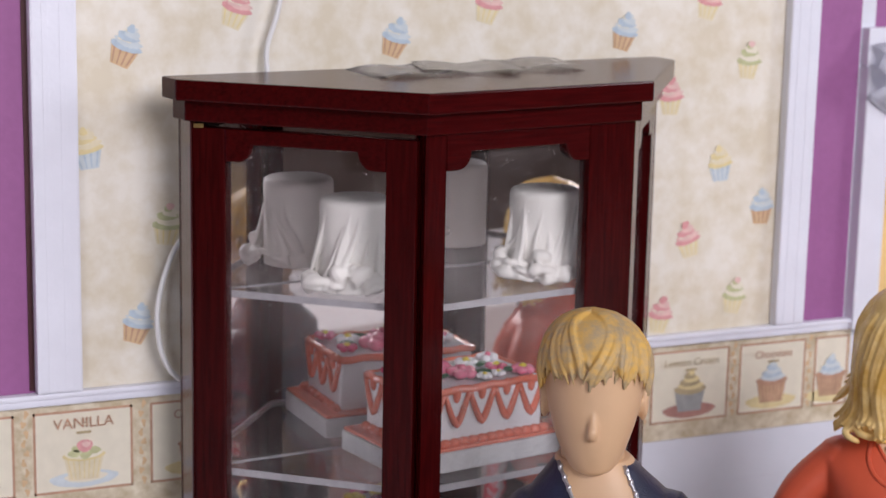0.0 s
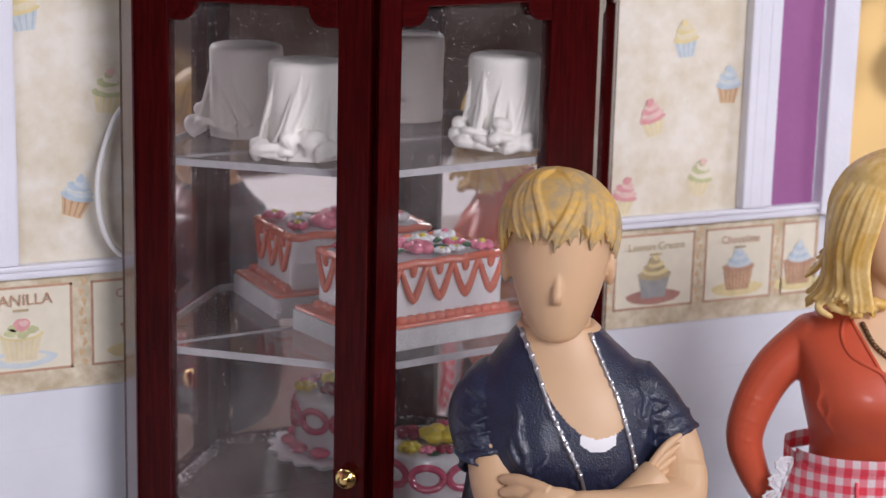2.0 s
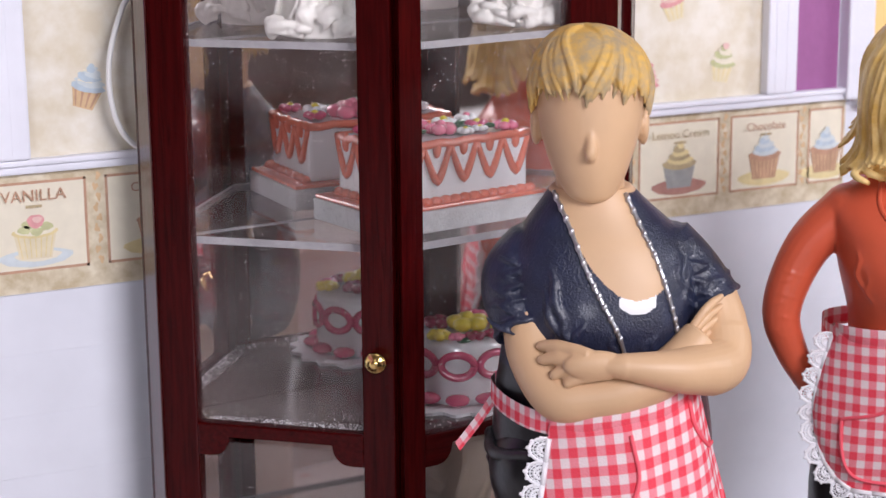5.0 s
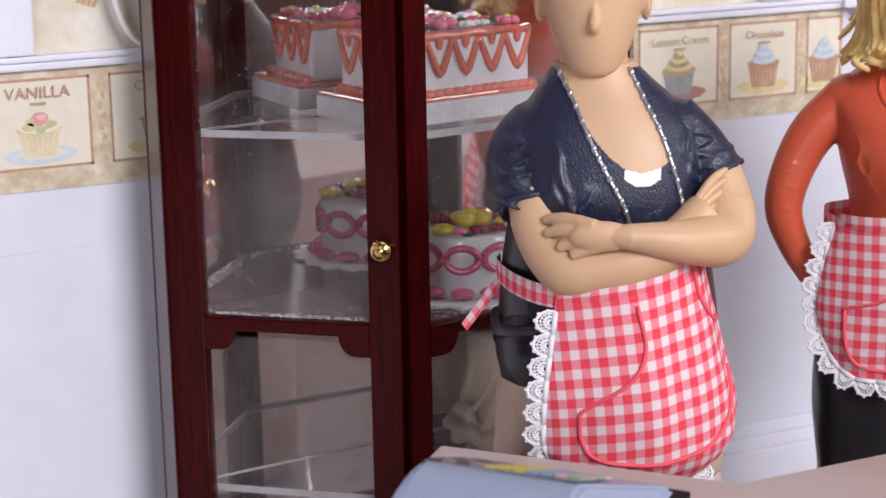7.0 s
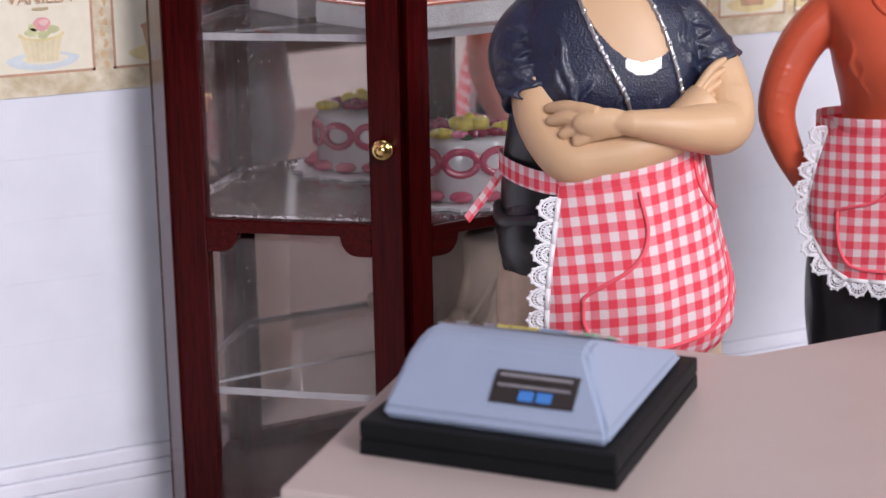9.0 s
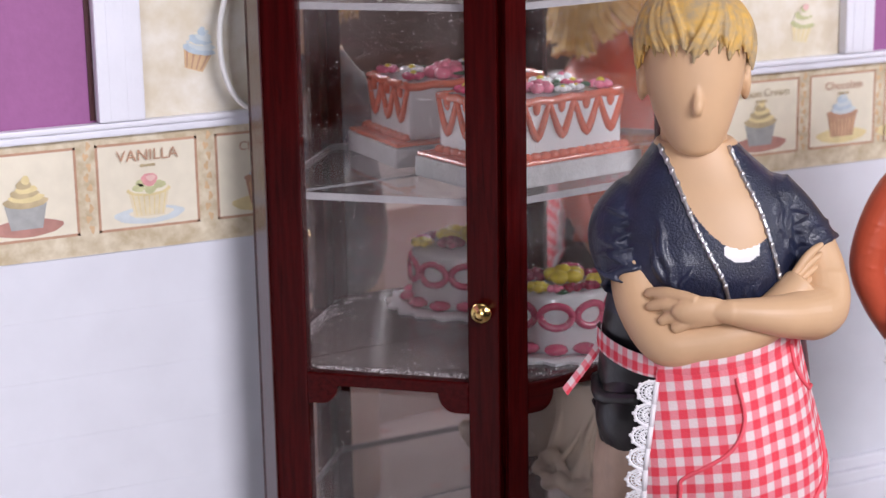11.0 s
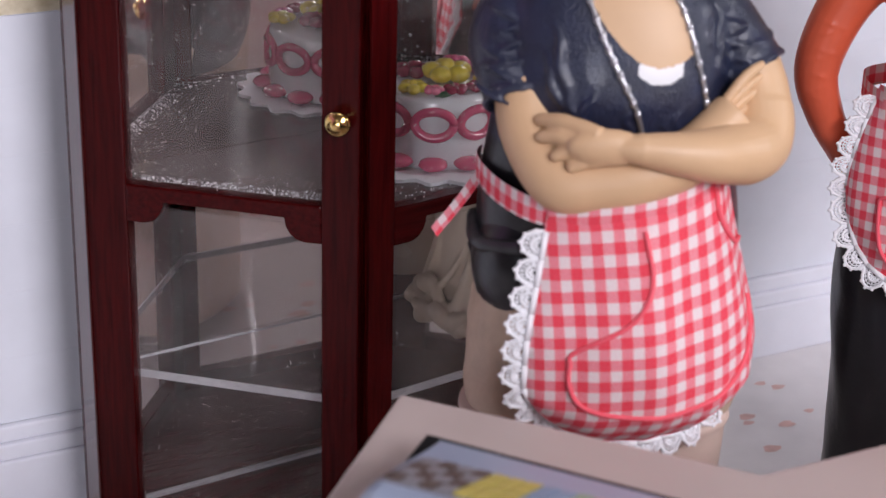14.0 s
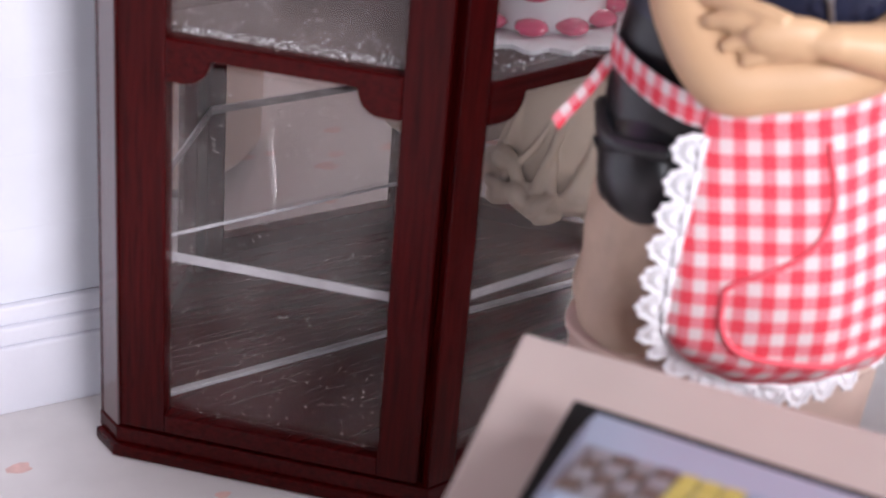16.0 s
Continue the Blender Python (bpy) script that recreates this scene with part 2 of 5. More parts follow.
PIPING = material("red_piping", (0.80, 0.10, 0.14), 0.7, var=0.1)
CHECK = gingham("gingham", 0.30)
CABLE = material("white_cable", (0.78, 0.78, 0.77), 0.45, var=0.03)
REGISTER = material("register_grey", (0.29, 0.35, 0.47), 0.42, var=0.03, scale=200)
REG_BLACK = material("register_black", (0.005, 0.006, 0.007), 0.6, var=0.2, bump=0.2, spec=0.2)
DISPLAY = material("display_glass", (0.03, 0.025, 0.025), 0.25, var=0.3)
BLUE = material("blue_digits", (0.05, 0.20, 0.55), 0.4)
PAPER = material("printed_paper", (0.60, 0.56, 0.52), 0.25, coat=0.6, var=0.15, scale=200)
YELLOW_WALL = material("yellow_paint", (0.93, 0.64, 0.26), 0.7, var=0.06, scale=40)
CURTAIN = material("white_cloth", (0.74, 0.75, 0.82), 0.8, var=0.04, bump=0.2)
MAROON = material("maroon_cloth", (0.05, 0.008, 0.010), 0.5, var=0.2)
GREY_KEY = material("grey_key", (0.22, 0.21, 0.23), 0.5)
YELLOW_KEY = material("yellow_key", (0.50, 0.42, 0.10), 0.5)
BLUE_KEY = material("blue_key", (0.22, 0.31, 0.44), 0.5)
BROWN_KEY = material("brown_key", (0.10, 0.07, 0.06), 0.5)
GREEN_KEY = material("green_key", (0.25, 0.38, 0.26), 0.5)
PINK_KEY = material("pink_key", (0.52, 0.36, 0.36), 0.5)
ROOM = material("room_plaster", (0.37, 0.28, 0.24), 0.8, var=0.08, scale=4)
TABLE = wood("table_wood", (0.10, 0.05, 0.03), (0.20, 0.11, 0.06), 0)

# ---------- mesh helpers (centimetres) ----------


def mesh_object(name, bm, mats, parent=None, label="", smooth=False):
    me = bpy.data.meshes.new(name)
    bmesh.ops.scale(bm, vec=(CM, CM, CM), verts=bm.verts)
    bmesh.ops.recalc_face_normals(bm, faces=bm.faces)
    for f in bm.faces:
        f.smooth = smooth
    bm.to_mesh(me)
    bm.free()
    for m in mats if isinstance(mats, (list, tuple)) else [mats]:
        me.materials.append(m)
    ob = new(name, me)
    if parent is not None:
        ob.parent = parent
    if label:
        ob["label"] = label
    return ob


def part(name, bm, material_, parent, label="", smooth=False):
    return mesh_object(name, bm, material_, parent, label, smooth)


def thing(name, at, rz, label, category, group="", kind=""):
    ob = new(name)
    ob.empty_display_size = 0.01
    ob.matrix_world = pose(at[0] * CM, at[1] * CM, at[2] * CM, 0, 0, rz)
    return tagged(ob, label, category, group, kind)


def box(a, b, bevel=0.0, bm=None):
    own = bmesh.new()
    bmesh.ops.create_cube(own, size=1)
    for v in own.verts:
        for k in range(3):
            v.co[k] = a[k] if v.co[k] < 0 else b[k]
    if bevel:
        bmesh.ops.bevel(own, geom=own.edges, offset=bevel, segments=2, affect="EDGES", profile=0.6)
    return joined(bm, own)


def joined(bm, own):
    if bm is None:
        return own
    me = bpy.data.meshes.new("tmp")
    own.to_mesh(me)
    own.free()
    bm.from_mesh(me)
    bpy.data.meshes.remove(me)
    return bm


def prism(pts, z0, z1, bevel=0.0, bm=None):
    """Upright prism over a plan outline."""
    own = bmesh.new()
    lo = [own.verts.new((x, y, z0)) for x, y in pts]
    hi = [own.verts.new((x, y, z1)) for x, y in pts]
    own.faces.new(lo)
    own.faces.new(hi)
    n = len(pts)
    for k in range(n):
        own.faces.new((lo[k], lo[(k + 1) % n], hi[(k + 1) % n], hi[k]))
    bmesh.ops.recalc_face_normals(own, faces=own.faces)
    if bevel:
        bmesh.ops.bevel(own, geom=own.edges, offset=bevel, segments=2, affect="EDGES", profile=0.6)
    return joined(bm, own)


def slab(pts, d, thick, origin=(0, 0, 0), bevel=0.0, bm=None):
    """A flat piece: outline pts (s, z) along the plan direction d, thick inwards (to the left of d)."""
    own = bmesh.new()
    nx, ny = -d[1], d[0]
    a = [own.verts.new((origin[0] + s * d[0], origin[1] + s * d[1], origin[2] + z)) for s, z in pts]
    b = [own.verts.new((v.co.x + nx * thick, v.co.y + ny * thick, v.co.z)) for v in a]
    own.faces.new(a)
    own.faces.new(b)
    n = len(pts)
    for k in range(n):
        own.faces.new((a[k], a[(k + 1) % n], b[(k + 1) % n], b[k]))
    bmesh.ops.recalc_face_normals(own, faces=own.faces)
    if bevel:
        bmesh.ops.bevel(own, geom=[e for e in own.edges if e.calc_face_angle(0) > 0.6], offset=bevel, segments=2, affect="EDGES", profile=0.6)
    return joined(bm, own)


def loft(rings, closed=True, caps=True, bm=None, mat=0, uv=None):
    """Skin over rings of points; all rings have the same count."""
    own = bm if bm is not None else bmesh.new()
    layer = own.loops.layers.uv.get("cloth") or own.loops.layers.uv.new("cloth")
    vs = [[own.verts.new(p) for p in r] for r in rings]
    n = len(rings[0])
    faces = []
    for i in range(len(rings) - 1):
        for k in range(n if closed else n - 1):
            j = (k + 1) % n
            f = own.faces.new((vs[i][k], vs[i][j], vs[i + 1][j], vs[i + 1][k]))
            f.material_index = mat
            faces.append(f)
            if uv:
                jj = k + 1
                for lp, q in zip(f.loops, (uv[i][k], uv[i][jj % len(uv[i])], uv[i + 1][jj % len(uv[i])], uv[i + 1][k])):
                    lp[layer].uv = q
    if caps and closed:
        for r in (vs[0], vs[-1]):
            f = own.faces.new(r)
            f.material_index = mat
            faces.append(f)
    return own, faces


def ring(cx, cy, z, rx, ry, n=40, power=2.0):
    out = []
    for k in range(n):
        a = 2 * math.pi * k / n
        c, s = math.cos(a), math.sin(a)
        out.append((cx + rx * math.copysign(abs(c) ** (2 / power), c), cy + ry * math.copysign(abs(s) ** (2 / power), s), z))
    return out


def tube(points, radii, n=10, bm=None, mat=0):
    """A round tube along points, its sections carried along without twist."""
    P = [Vector(p) for p in points]
    if not isinstance(radii, (list, tuple)):
        radii = [radii] * len(P)
    radii = [radii[min(k, len(radii) - 1)] for k in range(len(P))]
    rings, side = [], None
    for i, p in enumerate(P):
        d = (P[min(i + 1, len(P) - 1)] - P[max(i - 1, 0)]).normalized()
        if side is None:
            side = d.cross(Vector((0, 0, 1)) if abs(d.z) < 0.9 else Vector((0, 1, 0)))
        side = (side - d * side.dot(d)).normalized()
        top = side.cross(d)
        rings.append([tuple(p + radii[i] * (math.cos(2 * math.pi * k / n) * side + math.sin(2 * math.pi * k / n) * top)) for k in range(n)])
    return loft(rings, bm=bm, mat=mat)[0]


def smooth_path(points, steps=8):
    """Catmull-Rom through points."""
    P = [Vector(p) for p in points]
    P = [2 * P[0] - P[1]] + P + [2 * P[-1] - P[-2]]
    out = []
    for i in range(1, len(P) - 2):
        for s in range(steps):
            t = s / steps
            a, b, c, d = P[i - 1:i + 3]
            out.append(0.5 * (2 * b + (c - a) * t + (2 * a - 5 * b + 4 * c - d) * t * t + (3 * b - a - 3 * c + d) * t ** 3))
    return out + [P[-2]]


def ball(c, r, bm=None, mat=0, u=16, v=10):
    rx, ry, rz = r if isinstance(r, (list, tuple)) else (r, r, r)
    rings = []
    for i in range(v + 1):
        a = -math.pi / 2 + math.pi * (i + 0.02 * (i == 0) - 0.02 * (i == v)) / v
        rings.append(ring(c[0], c[1], c[2] + rz * math.sin(a), max(rx * math.cos(a), 1e-3), max(ry * math.cos(a), 1e-3), u))
    return loft(rings, bm=bm, mat=mat)[0]


def lathe(profile, n=32, at=(0, 0), bm=None, mat=0):
    return loft([ring(at[0], at[1], z, r, r, n) for r, z in profile], bm=bm, mat=mat)[0]


def fused(src, voxel, bm, mat, rounds=2):
    """Melt overlapping shapes into one skin and add it to a mesh; returns its new faces."""
    me = bpy.data.meshes.new("melt")
    bmesh.ops.recalc_face_normals(src, faces=src.faces)
    src.to_mesh(me)
    src.free()
    tmp = new("melt", me)
    rm = tmp.modifiers.new("melt", "REMESH")
    rm.mode, rm.voxel_size = "VOXEL", voxel
    if rounds:
        sm = tmp.modifiers.new("soften", "SMOOTH")
        sm.factor, sm.iterations = 0.5, rounds
    bpy.context.view_layer.update()
    got = tmp.evaluated_get(bpy.context.evaluated_depsgraph_get()).to_mesh()
    vs = [bm.verts.new(v.co) for v in got.vertices]
    out = []
    for p in got.polygons:
        f = bm.faces.new([vs[i] for i in p.vertices])
        f.material_index = mat
        out.append(f)
    bpy.data.objects.remove(tmp)
    bpy.data.meshes.remove(me)
    return out


# ---------- the shop: wall, floor ----------
wall = mesh_object("wall_north", box((-40, 0.0, 0), (10.6, 1.2, 30)), WHITE)
tagged(wall, "white painted back wall of the dolls' shop", "wall", kind="structure")
wall_b = mesh_object("wall_east", box((10.6, 0.0, 0), (40, 1.2, 11.2)), WHITE)
tagged(wall_b, "white painted low wall under the yellow window", "wall", kind="structure")
wall_c = mesh_object("wall_upper", box((10.6, 0.0, 18.2), (40, 1.2, 30)), PURPLE)
tagged(wall_c, "purple painted wall above the window opening", "wall", kind="structure")
part("wallpaper", box((-8.1, -0.02, 11.4), (8.15, 0.0, 27)), WALLPAPER, wall, "cream wallpaper printed with small cupcakes")
part("purple_panel", box((-40, -0.015, 11.4), (-8.9, 0.0, 27)), PURPLE, wall, "matt purple painted panel")
part("purple_panel", box((8.8, -0.015, 11.4), (10.2, 0.0, 27)), PURPLE, wall, "matt purple painted panel")
part("paper_border", box((-40, -0.035, 8.92), (10.45, 0.0, 11.2)), BORDER, wall, "aged cream paper border with cupcake pictures")
floor = mesh_object("floor", box((-60, -60, -1.0), (60, 1.2, 0)), FLOOR_W)
tagged(floor, "glossy off-white floor strewn with pale pink marks", "floor", kind="structure")

# ---------- cabinet ----------
F0 = (-2.80, -4.90)
CW, CL = 4.83, 4.66
cab = thing("display_cabinet", (F0[0], F0[1], 0), 9, "tall dark red mahogany cabinet with angled glazed front and mirror", "cabinet")
A50 = math.radians(50)
LV = (-CL * math.cos(A50), CL * math.sin(A50))
RV = (CW + 2.85, 2.85)
LB, RB = (LV[0], 4.07), (RV[0], 3.40)
CR = math.hypot(2.85, 2.85)
d_left = (math.cos(A50), -math.sin(A50))
d_right = (math.cos(radians(45)), math.sin(radians(45)))
d_back = Vector((RB[0] - LB[0], RB[1] - LB[1])).normalized()
W_BACK = math.dist(LB, RB)
PLAN = ((0.0, 0.0), (CW, 0.0), RV, RB, LB, LV)


def outline(o):
    """The cabinet's plan with every side but the back moved out by o."""
    lines = []
    for k in range(6):
        p, q = Vector(PLAN[k]), Vector(PLAN[(k + 1) % 6])
        d = (q - p).normalized()
        off = max(0.0, -o) * 0.2 if k == 3 else -o
        if k == 3:
            off = 0.15 if o < 0 else 0.0
            lines.append((p + Vector((-d.y, d.x)) * off, d))
        else:
            lines.append((p + Vector((d.y, -d.x)) * o, d))
    out = []
    for k in range(6):
        (p, d), (q, e) = lines[k - 1], lines[k]
        t = ((q - p).x * e.y - (q - p).y * e.x) / (d.x * e.y - d.y * e.x)
        out.append(tuple(p + d * t))
    return out


part("base", prism(outline(0.10), 0.0, 0.22, 0.06), MAHOGANY_X, cab)
part("plinth", prism(outline(0.02), 0.22, 0.48, 0.02), MAHOGANY_X, cab)
part("top", prism(outline(0.34), 17.38, 17.78, 0.04), MAHOGANY_X, cab)
part("frieze", prism(outline(0.12), 16.98, 17.38, 0.03), MAHOGANY_X, cab)
mid_shelf = part("middle_shelf", prism(outline(-0.16), 6.42, 6.64), MAHOGANY_X, cab)
part("shelf_lining", prism(outline(-0.20), 6.642, 6.665), LINING, mid_shelf, "glossy grey-brown shelf lining")
part("floor_lining", prism(outline(-0.36), 0.482, 0.505), MAHOGANY_X, cab)
part("back_ledge", slab([(0.25, 0.505), (W_BACK - 0.25, 0.505), (W_BACK - 0.25, 0.56), (0.25, 0.56)], d_back, -0.05, (LB[0] + d_back[1] * 0.14, LB[1] - d_back[0] * 0.14, 0)), ACRYLIC_EDGE, cab, "pale strip along the foot of the mirror")
part("back_panel", slab([(0, 0.48), (W_BACK, 0.48), (W_BACK, 16.98), (0, 16.98)], d_back, -0.08, (LB[0], LB[1], 0)), MAHOGANY, cab)
part("mirror", slab([(0.12, 0.51), (W_BACK - 0.12, 0.51), (W_BACK - 0.12, 16.9), (0.12, 16.9)], d_back, -0.05, (LB[0] + d_back[1] * 0.085, LB[1] - d_back[0] * 0.085, 0)), MIRROR, cab, "mirror glass back")
for x, y0, y1, e in ((LV[0], LV[1], LB[1], 0.1), (RV[0], RV[1], RB[1], -0.1)):
    part("side_panel", box((min(x, x + e), y0 - 0.02, 0.48), (max(x, x + e), y1 - 0.02, 16.98), 0.02), MAHOGANY_SIDE if e > 0 else MAHOGANY, cab)


def arch(s0, s1, z_low, z_high, foot, n=6):
    """The wavy lower edge of a rail: drops at both ends in a quarter round."""
    pts = [(s0, z_high)]
    pts += [(s0, z_low)]
    for k in range(n + 1):
        a = math.pi / 2 * k / n
        pts.append((s0 + foot * (0.45 + 0.55 * math.sin(a)), z_low + (foot * 0.62) * (1 - math.cos(a))))
    for k in range(n, -1, -1):
        a = math.pi / 2 * k / n
        pts.append((s1 - foot * (0.45 + 0.55 * math.sin(a)), z_low + (foot * 0.62) * (1 - math.cos(a))))
    pts += [(s1, z_low), (s1, z_high)]
    return pts


def glazed_face(parent, origin, d, length, z0, z1, stile, stile_r, rail_top, mid, thick=0.32, rails_mat=MAHOGANY_X):
    """A framed face: two stiles, top rail, shaped middle rail, bottom rail and two panes."""
    def b(name, pts, m, t=thick, bev=0.03, lab=""):
        return part(name, slab(pts, d, t, (origin[0], origin[1], 0), bev), m, parent, lab)
    b("stile", [(0, z0), (stile, z0), (stile, z1), (0, z1)], MAHOGANY)
    b("stile", [(length - stile_r, z0), (length, z0), (length, z1), (length - stile_r, z1)], MAHOGANY)
    a, c = stile, length - stile_r
    b("top_rail", arch(a, c, z1 - rail_top - 0.32, z1, 0.55), rails_mat, thick * 0.9)
    b("middle_rail", arch(a, c, mid - 0.52, mid + 0.10, 0.6), rails_mat, thick * 0.9)
    b("bottom_rail", [(a, z0), (c, z0), (c, z0 + 0.30), (a, z0 + 0.30)], rails_mat, thick * 0.9)
    n = (-d[1] * thick * 0.5, d[0] * thick * 0.5)
    for lo, hi in ((z0 + 0.25, mid - 0.30), (mid + 0.05, z1 - rail_top)):
        p = part("pane", slab([(a - 0.05, lo), (c + 0.05, lo), (c + 0.05, hi), (a - 0.05, hi)], d, 0.05, (origin[0] + n[0], origin[1] + n[1], 0)), GLASS, parent, "dusty clear glass pane")
        p.visible_shadow = False


# fixed front and the right-hand angled face
front = part("front_frame", box((0.0, 0.0, 0.48), (0.02, 0.3, 16.95)), MAHOGANY, cab)
glazed_face(front, (0.0, 0.0), (1, 0), CW, 0.48, 16.98, 0.46, 1.10, 0.38, 6.57)
side_r = part("angled_frame", box((CW - 0.02, 0.02, 0.48), (CW + 0.02, 0.2, 16.95)), MAHOGANY, cab)
glazed_face(side_r, (CW, 0.0), d_right, CR, 0.48, 16.98, 0.75, 0.75, 0.38, 6.55)
# the door on the left-hand angled face
door = part("door", slab([(0.06, 0.56), (0.10, 0.56), (0.10, 16.86), (0.06, 16.86)], d_left, 0.3, (LV[0], LV[1], 0)), MAHOGANY, cab, "narrow glazed cabinet door, closed")
glazed_face(door, (LV[0] + 0.05 * d_left[0], LV[1] + 0.05 * d_left[1]), d_left, CL - 0.22, 0.52, 16.86, 0.66, 0.60, 0.30, 6.60)
kx, ky = LV[0] + (CL - 0.46) * d_left[0], LV[1] + (CL - 0.46) * d_left[1]
kn = lathe([(0.07, 0.0), (0.07, 0.10), (0.19, 0.13), (0.20, 0.20), (0.16, 0.25), (0.09, 0.27), (0.085, 0.31), (0.02, 0.32)], 24)
bmesh.ops.rotate(kn, verts=kn.verts, matrix=Matrix.Rotation(radians(90), 3, "X"))
bmesh.ops.rotate(kn, verts=kn.verts, matrix=Matrix.Rotation(-A50, 3, "Z"))
bmesh.ops.translate(kn, verts=kn.verts, vec=(kx, ky, 8.12))
part("knob", kn, BRASS, door, "small polished brass knob", True)
for z in (16.90,):
    hx, hy = LV[0] + 0.12 * d_left[0], LV[1] + 0.12 * d_left[1]
    part("hinge_pin", prism([(hx - 0.07, hy - 0.05), (hx + 0.09, hy - 0.14), (hx + 0.12, hy - 0.06), (hx - 0.04, hy + 0.03)], z - 0.04, z + 0.04), BRASS, door, "small brass pivot hinge")
# acrylic shelves
INNER = outline(-0.38)
for z in (13.62, 10.05, 3.26):
    sh = part("shelf", prism(INNER, z - 0.012, z + 0.06), ACRYLIC, cab, "clear acrylic shelf")
    sh.visible_shadow = False
    eb = bmesh.new()
    for k in (0, 1, 3, 4, 5):
        p, q = INNER[k], INNER[(k + 1) % 6]
        dd = Vector((q[0] - p[0], q[1] - p[1]))
        ln = dd.length
        dd.normalize()
        h = 0.13 if k in (0, 1, 5) else 0.045
        slab([(0, 0), (ln, 0), (ln, h), (0, h)], dd, 0.03, (p[0] + dd[1] * 0.03, p[1] - dd[0] * 0.03, z - 0.06), 0, eb)
    part("shelf_edge", eb, ACRYLIC_EDGE, sh)
TOP_Z = 17.78
# grains of dust and sugar along the front edge of the middle shelf
rnd = random.Random(21)
grains = bmesh.new()
edge_line = outline(-0.32)
for k in (0, 1, 5):
    p, q = Vector(edge_line[k]).to_2d(), Vector(edge_line[(k + 1) % 6]).to_2d()
    along = (q - p).normalized()
    for _ in range(int(95 * (q - p).length / 4)):
        c = p + (q - p) * rnd.random() + Vector((-along.y, along.x)) * min(0.8, rnd.expovariate(7.0))
        ball((c.x, c.y, 6.672), rnd.uniform(0.006, 0.016), grains, 0, 5, 3)
part("dust", grains, ICING, mid_shelf, "white grains of dust")

# ---------- counter ----------
C0, BEND = (-4.47, -9.47), (-1.44, -13.12)
COUNTER_Z = 6.15
lx, ly = -0.688, -0.7255
counter_pts = [C0, (C0[0] + lx * 7.35, C0[1] + ly * 7.35), (C0[0] + lx * 7.35 + 5.0, C0[1] + ly * 7.35 - 6.2), (2.0, -23.0), (26, -23.0), (26, -13.12), BEND]
counter = thing("shop_counter", (0, 0, 0), 0, "pale pink painted shop counter with an angled end", "counter")
part("worktop", prism(counter_pts, COUNTER_Z - 0.35, COUNTER_Z, 0.05), COUNTER, counter)
part("body", prism([(x * 0.985 - 0.05, y * 0.985 - 0.25) for x, y in counter_pts], 0.0, COUNTER_Z - 0.35), COUNTER, counter)

# ---------- room around ----------
room = mesh_object("backdrop", box((-160, -190, -75), (170, 120, 170)), ROOM)
tagged(room, "dim plastered room around the dolls' shop", "room", kind="structure")
table = mesh_object("table", box((-70, -62, -4), (70, 40, -1.0), 0.3), TABLE)
tagged(table, "brown wooden table under the dolls' shop", "table")

# ---------- trims of the shop wall ----------


def trim(name, a, b, label, mat=TRIM, bevel=0.05):
    return tagged(mesh_object(name, box(a, b, bevel), mat), label, "trim", kind="structure")


for x0, x1 in ((-8.97, -8.07), (8.1, 8.88)):
    t = trim("trim", (x0, -0.32, 11.47), (x1, -0.03, 27), "white painted upright wall trim with fine grooves")
    for k in (0.25, 0.62):
        xx = x0 + (x1 - x0) * k
        part("bead", box((xx, -0.328, 11.5), (xx + 0.12, -0.31, 26.9), 0.004), TRIM, t)
    # the groove's shade as a flat dark strip; no gap is cut
    trim("gap_shade_strip", ((x0 - 0.10, -0.05, 11.5) if x0 < 0 else (x1, -0.05, 11.5)), ((x0, -0.02, 27) if x0 < 0 else (x1 + 0.10, -0.02, 27)), "dark strip that paints the shade of the gap beside the white trim", MAROON, 0)
rail = trim("chair_rail", (-40, -0.20, 11.18), (10.6, -0.03, 11.34), "white painted chair rail along the wall")
part("cap", box((-40, -0.27, 11.34), (10.6, -0.03, 11.46), 0.04), TRIM, rail)
base_board = trim("baseboard", (-40, -0.32, 0.0), (40, -0.002, 1.15), "white painted stepped baseboard")
part("moulding", box((-40, -0.26, 1.15), (40, -0.002, 1.45), 0.05), TRIM, base_board)
part("moulding", box((-40, -0.17, 1.45), (40, -0.002, 1.75), 0.05), TRIM, base_board)
for k in range(6):
    z = 1.75 + k * 1.2
    trim("wall_board", (-40, -0.03, z + 0.002), (40 if z < 7 else 10.5, -0.001, min(z + 1.2, 8.90)), "white painted horizontal lining board", WHITE, 0.002)

